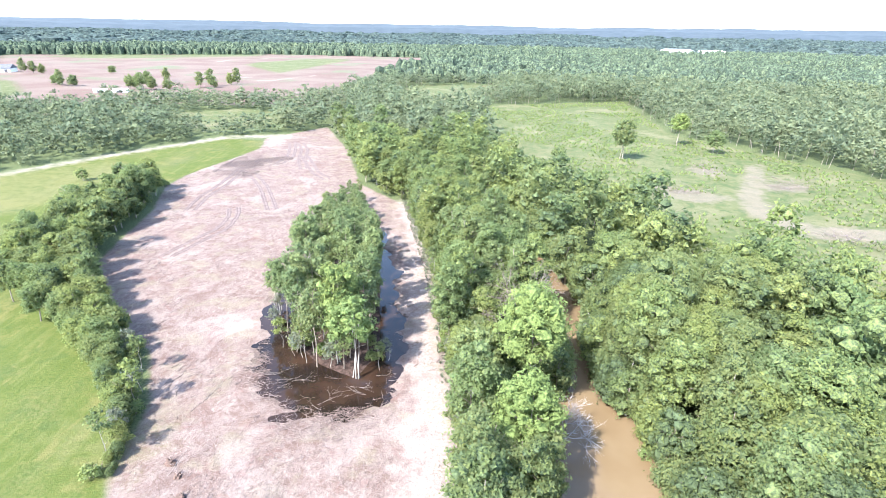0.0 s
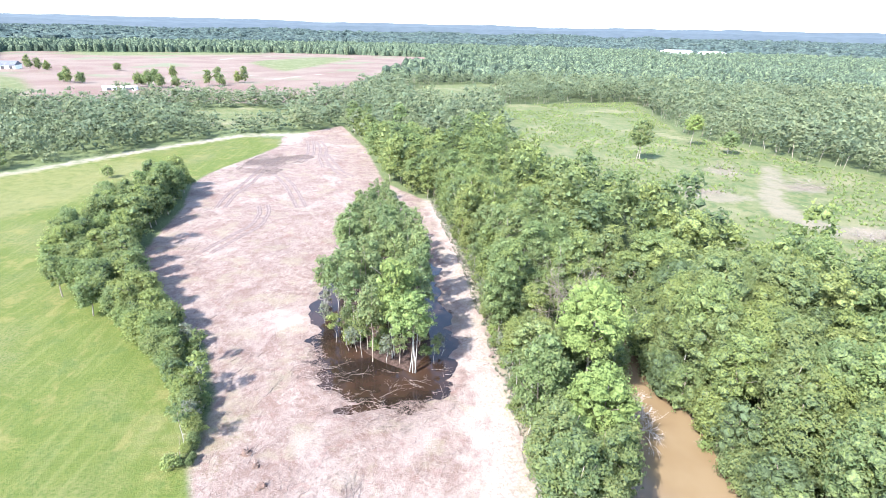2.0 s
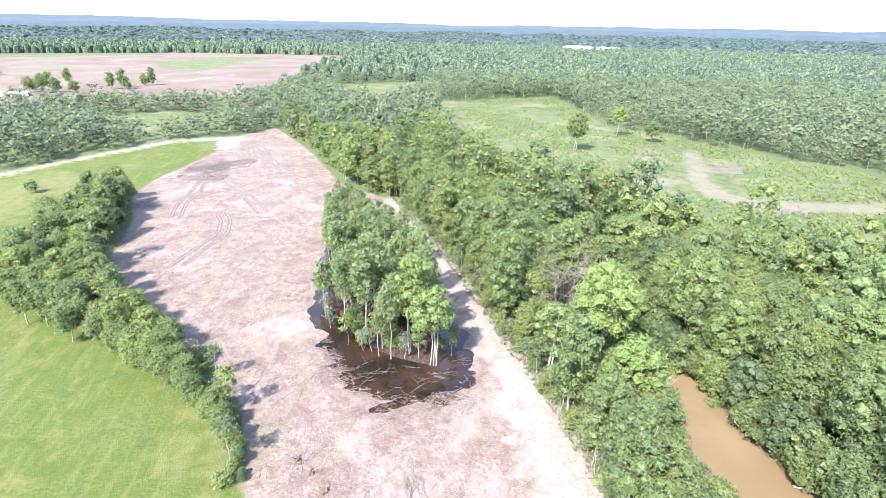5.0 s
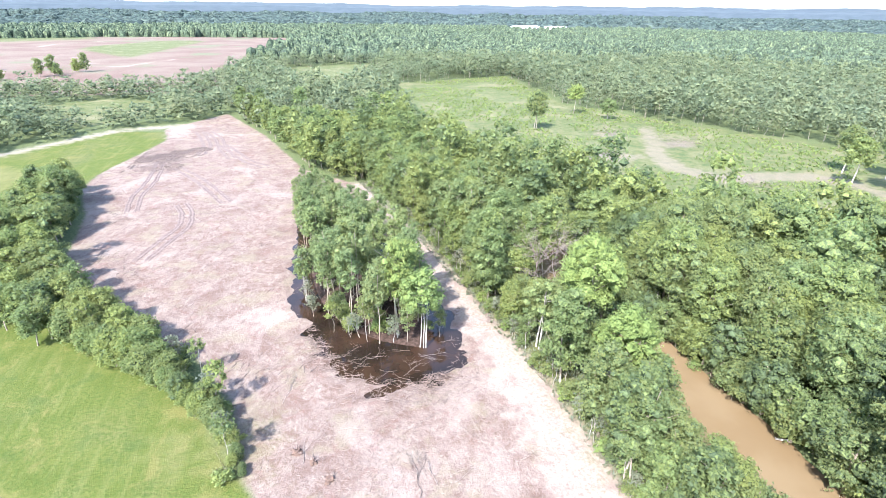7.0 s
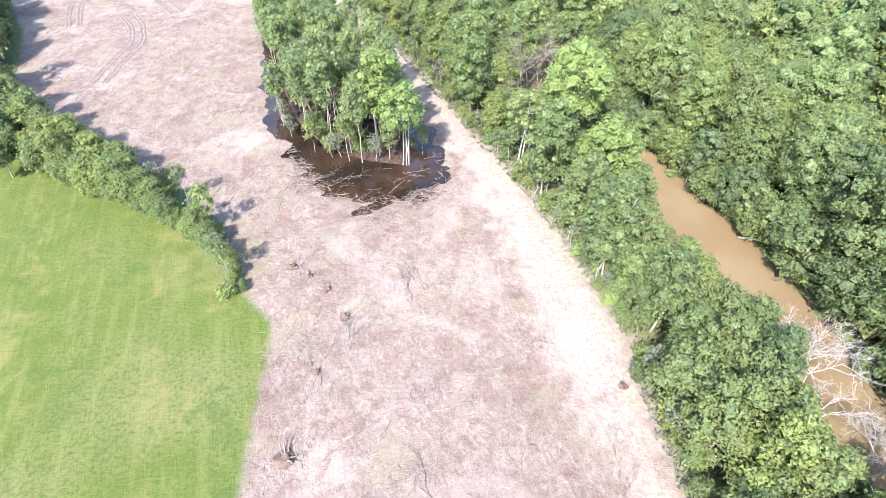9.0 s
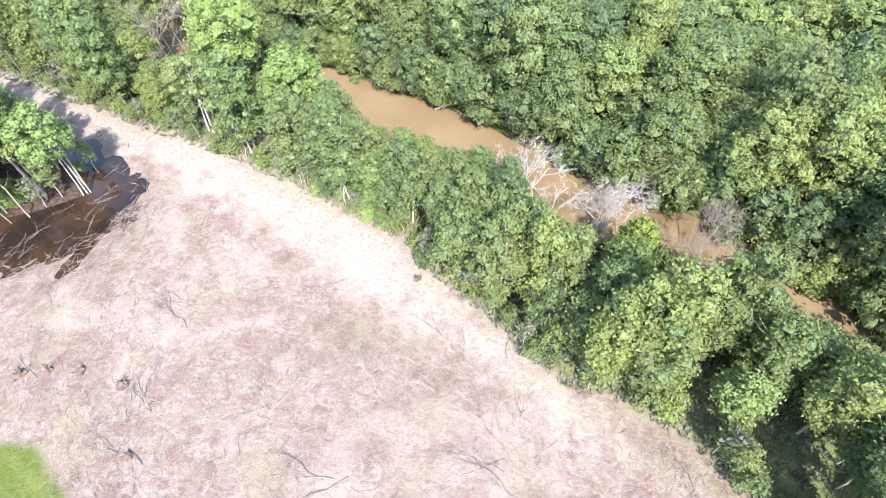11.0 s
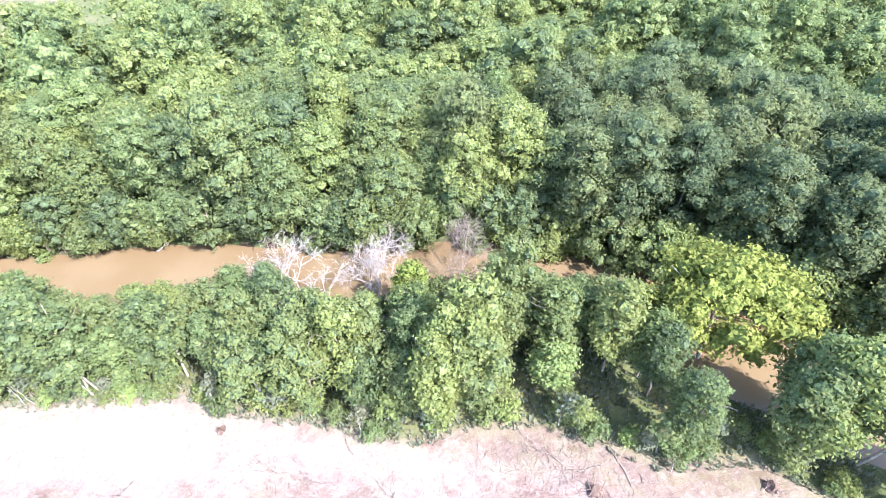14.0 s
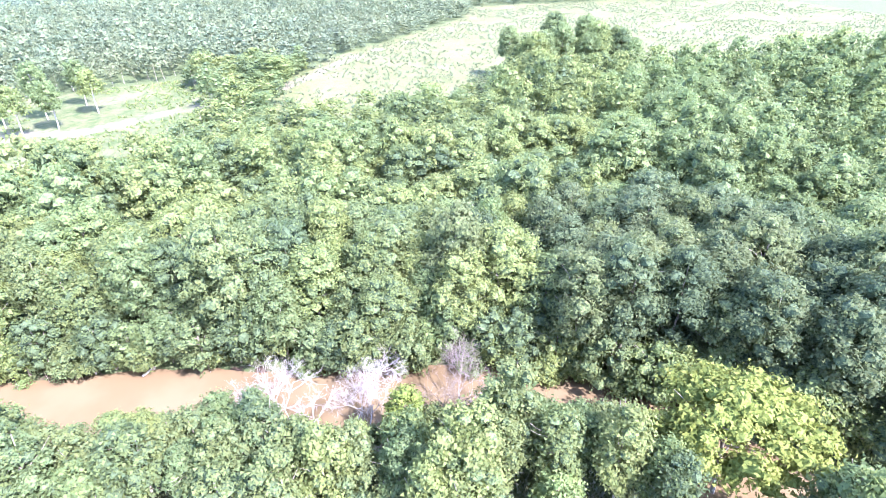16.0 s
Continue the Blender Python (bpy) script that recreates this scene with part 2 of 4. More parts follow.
def mesh_of(name, V, F, mat, smooth=False, tint=None, slots=None):
    """A mesh from arrays of places and of faces that all have the same number of corners. slots: a material's number for each face."""
    me = bpy.data.meshes.new(name)
    F = np.asarray(F, np.int32)
    m, k = F.shape
    me.vertices.add(len(V))
    me.vertices.foreach_set("co", np.asarray(V, np.float32).ravel())
    me.loops.add(m * k)
    me.loops.foreach_set("vertex_index", F.ravel())
    me.polygons.add(m)
    me.polygons.foreach_set("loop_start", np.arange(m, dtype=np.int32) * k)
    mats = mat if isinstance(mat, (list, tuple)) else [mat]
    for one_mat in mats:
        me.materials.append(one_mat)
    me.update(calc_edges=True)
    if slots is not None:
        me.polygons.foreach_set("material_index", np.asarray(slots, np.int32))
    me.polygons.foreach_set("use_smooth", np.full(m, bool(smooth)))
    if tint is not None:
        a = me.attributes.new("tint", "FLOAT", "FACE")
        a.data.foreach_set("value", np.asarray(tint, np.float32))
    return me


def part(name, me, parent, label=""):
    ob = new(name, me)
    ob.parent = parent
    return tagged(ob, label)


# ---- ground ----
def lines(lo, hi, gap, far, fine, grow=1.085):
    a = sorted(set(np.round(np.concatenate([np.arange(lo, hi + 0.01, gap), np.arange(fine[0], fine[1], gap / 2)]), 3)))
    g, x = gap, a[-1]
    while x < far:
        g *= grow
        x += g
        a.append(x)
    g, x = gap, lo
    while x > -far:
        g *= grow
        x -= g
        a.insert(0, x)
    return np.array(a)


def fbm(X, Y, scale, seed):
    """Smooth value noise on arrays, about -1 to 1."""
    out, amp = np.zeros(X.shape), 1.0
    r = np.random.RandomState(seed)
    for _ in range(4):
        for _ in range(3):
            a, ph = r.uniform(0, 2 * np.pi, 2)
            out += amp / 3 * np.sin((X * np.cos(a) + Y * np.sin(a)) / scale + ph + 1.3 * np.sin((X * np.sin(a) - Y * np.cos(a)) / scale * 0.7 + ph))
        scale, amp = scale * 0.5, amp * 0.55
    return out


def swell(X, Y):
    """The far land rolls gently."""
    return 13 * fbm(X, Y, 170.0, 51) * np.clip((np.hypot(X, Y) - 1500) / 900, 0, 1)


def ground_z(X, Y):
    r, isl = sline(RIVER, X, Y) + 0.5 * fbm(X, Y, 2.5, 8), sdist(ISLAND, X, Y)
    front = np.clip((69 - Y) / 9, 0, 1)
    pnd = sdist(POND, X, Y) + 1.5 * fbm(X * 0.5, Y * 1.3, 1.5, 9) - 0.2 + front * (1.9 * fbm(X * 0.35 + Y * 0.2, Y * 1.2 - X * 0.25, 1.1, 19) + 0.1)
    d = sdist(DIRT, X, Y)
    z = 0.12 * fbm(X, Y, 5.0, 3) * np.clip((d + 2) / 4, 0, 1)
    z = z - 2.4 * np.clip((r + 1.5) / 3.0, 0, 1)
    wet = np.clip((pnd + 2.0) / 4.0, 0, 1) * (1 - np.clip((isl + 1.0) / 2.0, 0, 1))
    return z - 0.55 * wet + swell(X, Y)


gx, gy = lines(-110, 60, 1.4, 6000, (-35, -3)), lines(-45, 200, 1.4, 6000, (52, 78))
GX, GY = np.meshgrid(gx, gy)
GZ = ground_z(GX, GY)
nx, ny = len(gx), len(gy)
idx = np.arange(nx * ny).reshape(ny, nx)
GF = np.stack([idx[:-1, :-1], idx[:-1, 1:], idx[1:, 1:], idx[1:, :-1]], -1).reshape(-1, 4)


def ground_material():
    m, nt, p = nodes_of("land")

    def att(k):
        a = nt.nodes.new("ShaderNodeAttribute")
        a.attribute_name = k
        return a.outputs["Fac"]

    big, mid, fine = world_noise(nt, 0.05), world_noise(nt, 0.35, 5), world_noise(nt, 2.2, 6, 0.65)
    streak = world_noise(nt, 0.9, 5, 0.6, (25, (1.0, 0.62, 1)), 1.6)
    grain = world_noise(nt, 9.0, 3, 0.7)
    rag = math_node(nt, "ADD", math_node(nt, "MULTIPLY", math_node(nt, "SUBTRACT", mid, 0.5), 5.0), math_node(nt, "MULTIPLY", math_node(nt, "SUBTRACT", fine, 0.5), 3.0))

    def mask(k, soft=0.6, rough=1.0):
        return step(nt, math_node(nt, "ADD", att(k), math_node(nt, "MULTIPLY", rag, rough)), -soft, soft)

    # woodland floor
    col = mixc(nt, step(nt, fine, 0.35, 0.7), (0.045, 0.065, 0.026), (0.11, 0.125, 0.055))
    # rough meadow of cut-over land
    mead = mixc(nt, step(nt, mid, 0.38, 0.62), (0.066, 0.084, 0.03), (0.098, 0.1, 0.047))
    mead = mixc(nt, step(nt, big, 0.45, 0.7), mead, (0.13, 0.122, 0.068))
    mead = mixc(nt, math_node(nt, "MULTIPLY", step(nt, world_noise(nt, 0.22, 4, 0.65), 0.52, 0.62), 0.75), mead, (0.046, 0.07, 0.024))
    mead = mixc(nt, step(nt, fine, 0.5, 0.72), mead, (0.046, 0.071, 0.026))
    col = mixc(nt, mask("meadow", 2.0), col, mead)
    # hay grass
    gr = mixc(nt, step(nt, mid, 0.35, 0.65), (0.057, 0.074, 0.0142), (0.077, 0.089, 0.021))
    gr = mixc(nt, step(nt, big, 0.46, 0.7), gr, (0.1, 0.098, 0.041))
    gr = mixc(nt, step(nt, fine, 0.42, 0.66), gr, (0.0414, 0.0666, 0.01204))
    gr = mixc(nt, step(nt, grain, 0.5, 0.72), gr, (0.084, 0.1, 0.028))
    gr = mixc(nt, math_node(nt, "MULTIPLY", step(nt, world_noise(nt, 0.8, 3, 0.5, (-35, (1, 0.08, 1))), 0.5, 0.66), 0.3), gr, (0.117, 0.122, 0.043))
    gr = mixc(nt, math_node(nt, "MULTIPLY", step(nt, world_noise(nt, 0.13, 6, 0.68, None, 0.7), 0.52, 0.66), 0.7), gr, (0.118, 0.11, 0.038))
    gr = mixc(nt, math_node(nt, "MULTIPLY", step(nt, world_noise(nt, 0.2, 6, 0.7), 0.54, 0.64), 0.55), gr, (0.038, 0.064, 0.014))
    col = mixc(nt, mask("grass", 0.8, 0.5), col, gr)
    # cleared earth with shredded brush
    di = mixc(nt, step(nt, mid, 0.3, 0.7), (0.1332, 0.0945, 0.07998), (0.18, 0.1413, 0.1213))
    di = mixc(nt, step(nt, streak, 0.47, 0.7), di, (0.207, 0.171, 0.1488))
    di = mixc(nt, math_node(nt, "MULTIPLY", step(nt, world_noise(nt, 0.11, 4), 0.48, 0.7), 0.8), di, (0.1125, 0.0747, 0.06364))
    di = mixc(nt, math_node(nt, "MULTIPLY", step(nt, world_noise(nt, 0.55, 7, 0.72, None, 0.8), 0.5, 0.6), 0.72), di, (0.098, 0.06, 0.049))
    di = mixc(nt, math_node(nt, "MULTIPLY", step(nt, fine, 0.48, 0.68), 0.5), di, (0.081, 0.0594, 0.04988))
    di = mixc(nt, math_node(nt, "MULTIPLY", step(nt, grain, 0.52, 0.7), 0.65), di, (0.234, 0.198, 0.172))
    di = mixc(nt, math_node(nt, "MULTIPLY", step(nt, world_noise(nt, 0.16, 5, 0.65), 0.5, 0.64), 0.65), di, (0.165, 0.142, 0.1))
    di = mixc(nt, math_node(nt, "MULTIPLY", step(nt, world_noise(nt, 0.075, 6, 0.62, None, 0.9), 0.5, 0.62), 0.6), di, (0.225, 0.186, 0.163))
    di = mixc(nt, math_node(nt, "MULTIPLY", step(nt, world_noise(nt, 0.26, 6, 0.66, None, 1.2), 0.55, 0.66), 0.5), di, (0.14, 0.082, 0.07))
    for turn, scale, tone, f in ((22, 0.3, (0.0855, 0.063, 0.0516), 0.3), (58, 0.24, (0.243, 0.207, 0.1806), 0.3), (95, 0.35, (0.0945, 0.0702, 0.05848), 0.28)):
        run = world_noise(nt, scale, 4, 0.6, (turn, (1.0, 0.5, 1)), 1.8)
        thin = math_node(nt, "SUBTRACT", 1.0, step(nt, math_node(nt, "ABSOLUTE", math_node(nt, "SUBTRACT", run, 0.5)), 0.0, 0.02))
        di = mixc(nt, math_node(nt, "MULTIPLY", thin, f), di, tone)
    di = mixc(nt, 0.1, di, (0.085, 0.055, 0.042))
    col = mixc(nt, mask("dirt", 0.7, 0.45), col, di)
    pk = mixc(nt, step(nt, world_noise(nt, 0.02, 5), 0.35, 0.65), (0.112, 0.074, 0.06), (0.135, 0.104, 0.084))
    pk = mixc(nt, step(nt, world_noise(nt, 0.012, 3), 0.55, 0.68), pk, (0.099, 0.108, 0.0645))
    col = mixc(nt, mask("pink", 6.0, 3.0), col, pk)
    sa = mixc(nt, step(nt, fine, 0.4, 0.65), (0.29, 0.25, 0.22), (0.2, 0.16, 0.14))
    sa = mixc(nt, step(nt, streak, 0.5, 0.66), sa, (0.3, 0.265, 0.235))
    col = mixc(nt, math_node(nt, "MULTIPLY", mask("sand", 3.0, 2.2), 0.62), col, sa)
    col = mixc(nt, math_node(nt, "MULTIPLY", mask("dry", 6.0, 3.0), math_node(nt, "ADD", math_node(nt, "MULTIPLY", step(nt, mid, 0.35, 0.65), 0.4), 0.3)), col, (0.115, 0.112, 0.046))
    ha = mixc(nt, step(nt, fine, 0.4, 0.65), (0.185, 0.145, 0.125), (0.14, 0.115, 0.09))
    col = mixc(nt, math_node(nt, "MULTIPLY", mask("haul", 2.0, 1.4), 0.55), col, ha)
    col = mixc(nt, mask("mud", 0.7, 1.5), col, mixc(nt, step(nt, fine, 0.4, 0.65), (0.028, 0.018, 0.014), (0.075, 0.05, 0.04)))
    nt.links.new(col, p.inputs["Base Color"])
    p.inputs["Roughness"].default_value = 0.95
    p.inputs["Specular IOR Level"].default_value = 0.15
    bump(nt, math_node(nt, "ADD", fine, math_node(nt, "MULTIPLY", grain, 0.5)), p, 0.8, 0.18)
    return m


ground_mesh = mesh_of("ground", np.stack([GX, GY, GZ], -1).reshape(-1, 3), GF, ground_material(), True)
pond_sd, isl_sd, river_sd = sdist(POND, GX, GY), sdist(ISLAND, GX, GY), sline(RIVER, GX, GY)
COVER = {
    "dirt": sdist(DIRT, GX, GY),
    "grass": sdist(GRASS, GX, GY),
    "meadow": np.maximum.reduce([sdist(q, GX, GY) + 2 for q in (MEADOW, EASTFIELD, MIDFIELD, SMALLFIELD, YARD, *FARGREEN)] + [sline(BANKGRASS, GX, GY)]),
    "pink": np.minimum(sdist(PINK, GX, GY) + 14, -np.maximum.reduce([sdist(q, GX, GY) for q in FARGREEN])),
    "sand": np.maximum.reduce([sline(SAND, GX, GY), sline([(-37.5, 82, 1.3), (-33.5, 82.6, 0.8)], GX, GY), sline(TRACK, GX, GY)] + [sline(q, GX, GY) for q in FARPATHS]),
    "dry": np.maximum.reduce([sdist(EASTFIELD, GX, GY), sdist(DRYHAY, GX, GY), sline(BANKGRASS, GX, GY), sline([(-40, 52, 2.5), (-47, 54, 1.5)], GX, GY)]),
    "haul": np.maximum.reduce([sline(HAULROAD, GX, GY)] + [sdist(q, GX, GY) for q in BARE]),
    "mud": np.maximum(np.minimum(pond_sd, 3) + 1.6 * fbm(GX * 0.5, GY * 1.3, 1.5, 9) - 0.6, river_sd),
}
for key, val in COVER.items():
    a = ground_mesh.attributes.new(key, "FLOAT", "POINT")
    a.data.foreach_set("value", np.clip(val, -60, 60).astype(np.float32).ravel())
tagged(new("ground", ground_mesh), "cleared pinkish earth, green hay fields and woodland floor", "ground", kind="structure")


def water_material(name, c1, c2, rough):
    m, nt, p = nodes_of(name)
    n = world_noise(nt, 0.12, 3)
    nt.links.new(mixc(nt, step(nt, n, 0.35, 0.65), c1, c2), p.inputs["Base Color"])
    p.inputs["Roughness"].default_value = rough
    p.inputs["IOR"].default_value = 1.33
    bump(nt, world_noise(nt, 1.6, 3), p, 0.12, 0.05)
    return m


def sheet(name, z, mat, keep):
    """A water surface: the cells of the plan within the hollow."""
    xs, ys = np.arange(-70, 62, 3.0), np.arange(-108, 342, 3.0)
    X, Y = np.meshgrid(xs, ys)
    i = np.arange(X.size).reshape(X.shape)
    f = np.stack([i[:-1, :-1], i[:-1, 1:], i[1:, 1:], i[1:, :-1]], -1).reshape(-1, 4)
    ok = keep(X, Y).ravel()
    f = f[ok[f].any(1)]
    used, f2 = np.unique(f, return_inverse=True)
    V = np.stack([X.ravel()[used], Y.ravel()[used], np.full(len(used), z)], -1)
    return new(name, mesh_of(name, V, f2.reshape(f.shape), mat))


tagged(sheet("river_water", -0.85, water_material("river_mud_water", (0.145, 0.106, 0.062), (0.128, 0.09, 0.05), 0.12), lambda X, Y: sline(RIVER, X, Y) > -2),
       "slow muddy brown river between wooded banks", "river", kind="structure")
tagged(sheet("pond_water", -0.2, water_material("pond_dark_water", (0.012, 0.008, 0.006), (0.03, 0.017, 0.011), 0.05), lambda X, Y: sdist(POND, X, Y) > -3),
       "dark still standing water round a tree clump", "pond", kind="structure")


# ---- trees ----
_g = (1 + 5 ** 0.5) / 2
ICO = np.array([(-1, _g, 0), (1, _g, 0), (-1, -_g, 0), (1, -_g, 0), (0, -1, _g), (0, 1, _g), (0, -1, -_g), (0, 1, -_g), (_g, 0, -1), (_g, 0, 1), (-_g, 0, -1), (-_g, 0, 1)]) / (1 + _g * _g) ** 0.5
ICO_F = np.array([(i, j, k) for i in range(12) for j in range(12) for k in range(12) if i < j and i < k and j != k
                  and max(np.linalg.norm(ICO[i] - ICO[j]), np.linalg.norm(ICO[j] - ICO[k]), np.linalg.norm(ICO[i] - ICO[k])) < 1.1
                  and np.dot(np.cross(ICO[j] - ICO[i], ICO[k] - ICO[i]), ICO[i]) > 0])


OCT = np.array([(1, 0, 0), (0, 1, 0), (-1, 0, 0), (0, -1, 0), (0, 0, 1), (0, 0, -1)], float)
OCT_F = np.array([(i, (i + 1) % 4, 4) for i in range(4)] + [((i + 1) % 4, i, 5) for i in range(4)])


def crown_arrays(rng, R, z0, z1, n, leaf, lobes, droop=0.0, loose=1.0):
    """Leaf sprays on the open outside of many overlapping lobes that make up a crown: 3 corners each."""
    zc, hz = (z0 + z1) / 2, (z1 - z0) / 2
    k = np.arange(lobes)
    ang = k * 2.4 + rng.uniform(0, 0.8, lobes)
    el = np.clip(1.0 - 1.72 * (k + 0.5) / lobes + rng.normal(scale=0.09, size=lobes), -0.8, 1.0)
    rad = np.sqrt(np.clip(1 - el ** 2, 0.02, 1)) * rng.uniform(0.52, 0.82, lobes) * (1 + 0.16 * np.sin(2 * ang + rng.uniform(0, 6)))
    C = np.stack([np.cos(ang) * rad * R, np.sin(ang) * rad * R, zc + el * hz * rng.uniform(0.66, 0.86, lobes)], -1)
    lr = R * rng.uniform(0.22, 0.42, lobes) * loose
    flat = np.array([1, 1, 0.88])
    per = 5 if n > 150 else 3
    nc = max(n // per, 1)
    got_q, got_d, have = [], [], 0
    for _ in range(12):
        pick = rng.choice(lobes, nc * 4, p=lr ** 2 / (lr ** 2).sum())
        d = rng.normal(size=(nc * 4, 3)) + [0, 0, 0.35]
        d /= np.linalg.norm(d, axis=1, keepdims=True)
        Q = C[pick] + d * flat * (lr[pick] * rng.uniform(0.86, 1.12, nc * 4))[:, None]
        near = np.linalg.norm((Q[:, None] - C[None]) / flat, axis=2) / lr[None]
        near[np.arange(len(Q)), pick] = 9
        ok = (near.min(1) > 0.86) & (d[:, 2] > rng.uniform(-0.9, -0.1, len(Q)))
        got_q.append(Q[ok])
        got_d.append(d[ok])
        have += int(ok.sum())
        if have >= nc:
            break
    Q, d = np.concatenate(got_q)[:nc], np.concatenate(got_d)[:nc]
    nc = len(Q)
    Q, d = np.repeat(Q, per, 0), np.repeat(d, per, 0)
    n = nc * per
    P = Q + rng.normal(size=(n, 3)) * leaf * [1.25, 1.25, 0.8]
    N = 0.65 * d + rng.normal(scale=0.36, size=(n, 3)) + [0, 0, 0.14]
    N /= np.linalg.norm(N, axis=1, keepdims=True)
    U = np.cross(N, rng.normal(size=(n, 3)))
    U /= np.linalg.norm(U, axis=1, keepdims=True)
    W = np.cross(N, U)
    a = (leaf * rng.uniform(0.6, 1.3, n))[:, None]
    b = a * rng.uniform(0.55, 0.9, n)[:, None]
    V = np.stack([P - U * a, P + U * a * 0.6 + W * b - N * a * 0.2, P + U * a * 0.6 - W * b - N * a * 0.2], 1).reshape(-1, 3)
    F = np.arange(len(V)).reshape(-1, 3)
    # dense inside: a ragged lump for each lobe, in leaf colour darkened for shade
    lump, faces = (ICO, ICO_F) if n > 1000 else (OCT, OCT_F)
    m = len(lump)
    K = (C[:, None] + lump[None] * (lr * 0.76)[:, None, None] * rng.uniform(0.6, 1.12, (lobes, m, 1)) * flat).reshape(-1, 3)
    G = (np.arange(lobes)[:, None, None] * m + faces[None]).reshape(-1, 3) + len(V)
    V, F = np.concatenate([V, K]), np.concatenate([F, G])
    V[:, 2] -= droop * np.hypot(V[:, 0], V[:, 1])
    return V, F, np.concatenate([np.zeros(n, int), np.ones(len(G), int)])


def tube(path, radii, sides=6):
    """A tapered bent stem: corners and four-sided faces."""
    path, V, F = np.array(path, float), [], []
    for i, (c, r) in enumerate(zip(path, radii)):
        d = path[min(i + 1, len(path) - 1)] - path[max(i - 1, 0)]
        d /= np.linalg.norm(d)
        u = np.cross(d, [0.31, 0.87, 0.12] if abs(d[2]) > 0.9 else [0, 0, 1])
        u /= np.linalg.norm(u)
        w = np.cross(d, u)
        for s in range(sides):
            a = 2 * np.pi * s / sides
            V.append(c + r * (np.cos(a) * u + np.sin(a) * w))
    for i in range(len(path) - 1):
        for s in range(sides):
            t = (s + 1) % sides
            F.append((i * sides + s, i * sides + t, (i + 1) * sides + t, (i + 1) * sides + s))
    return np.array(V), np.array(F)


def joined(pieces):
    V, F, o = [], [], 0
    for v, f in pieces:
        V.append(v)
        F.append(f + o)
        o += len(v)
    return np.concatenate(V), np.concatenate(F)


def wander(rng, a, b, n, amount):
    a, b = np.array(a, float), np.array(b, float)
    s = np.linspace(0, 1, n)[:, None]
    return a + (b - a) * s + rng.normal(scale=amount, size=(n, 3)) * np.sin(np.pi * s)


def limbs(rng, H, R, r0, count, base=0.35, stems=1):
    """A trunk (or several) with limbs that reach into the crown."""
    out = []
    for k in range(stems):
        lean = rng.normal(scale=0.05 * H + (0.5 if stems > 1 else 0), size=2)
        foot = rng.normal(scale=0.5, size=2) if stems > 1 else np.zeros(2)
        top = np.array([foot[0] + lean[0], foot[1] + lean[1], H * 0.88])
        trunk = wander(rng, (foot[0], foot[1], -0.5), top, 6, 0.12)
        out.append(tube(trunk, np.linspace(r0, r0 * 0.25, 6), 6))
        for j in range(count):
            f = rng.uniform(base, 0.85)
            s = trunk[0] + (trunk[-1] - trunk[0]) * f
            a = rng.uniform(0, 2 * np.pi)
            L = R * rng.uniform(0.5, 0.9)
            e = s + np.array([np.cos(a) * L, np.sin(a) * L, L * rng.uniform(0.5, 1.1)])
            out.append(tube(wander(rng, s, e, 4, 0.12), np.linspace(r0 * 0.4, r0 * 0.08, 4), 4))
    return joined(out)


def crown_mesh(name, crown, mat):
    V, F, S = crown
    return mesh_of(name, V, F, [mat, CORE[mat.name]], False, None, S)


def make_tree(seed, name, H, R, z0, n=3700, leaf=0.185, lobes=36, mat=LEAF, bark=BARK, r0=0.2, count=6, stems=1, label="", droop=0.0, base=0.35, loose=1.0):
    rng = np.random.RandomState(seed)
    ob = new(name)
    ob["height"] = float(H)
    V, F = limbs(rng, H, R, r0, count, base, stems)
    part("trunk", mesh_of("trunk", V, F, bark, True), ob)
    part("crown", crown_mesh("crown", crown_arrays(rng, R, z0, H, n, leaf, lobes, droop, loose), mat), ob)
    return tagged(ob, label or "leafy green broadleaf tree in full summer crown", "tree")


def zat(x, y):
    return float(ground_z(np.array([x], float), np.array([y], float))[0])


def place(rng, ob, x, y, s, first):
    """Puts the thing itself at the first place and copies at the others."""
    m = Matrix.LocRotScale((x, y, zat(x, y) - 0.05), Euler((0, 0, rng.uniform(0, 6.28))), None)
    c = ob if first else copy_thing(ob, m)
    c.matrix_basis = m @ Matrix.Diagonal((s, s, s * rng.uniform(0.92, 1.1), 1))
    return c


def scatter(seed, poly, gap, jitter=0.42):
    rng = np.random.RandomState(seed)
    P = np.array(poly)
    xs, ys = np.arange(P[:, 0].min(), P[:, 0].max(), gap), np.arange(P[:, 1].min(), P[:, 1].max(), gap * 0.87)
    X, Y = np.meshgrid(xs, ys)
    X = X + (np.arange(len(ys)) % 2)[:, None] * gap / 2 + rng.uniform(-jitter, jitter, X.shape) * gap
    Y = Y + rng.uniform(-jitter, jitter, X.shape) * gap
    ok = sdist(poly, X, Y) > 0
    return X[ok], Y[ok], rng


def grove(variants, seed, poly, gap, sizes, group, keep=None, tallest=None):
    X, Y, rng = scatter(seed, poly, gap)
    used = {}
    for x, y in zip(X, Y):
        if keep is not None and not keep(np.array([x]), np.array([y]))[0]:
            continue
        v = variants[rng.randint(len(variants))]
        s = rng.uniform(*sizes)
        if tallest is not None:
            s = min(s, tallest(x, y) / v["height"])
            if s < 0.3:
                continue
        c = place(rng, v, x, y, s, v.name not in used)
        used[v.name] = 1
        tagged(c, group=group)
    for v in variants:
        if v.name not in used:
            for o in (*v.children_recursive, v):
                bpy.data.objects.remove(o)


def kit(tag_seed, kind, label, specs, **kw):
    return [make_tree(tag_seed + i, kind, *s, label=label, **kw) for i, s in enumerate(specs)]


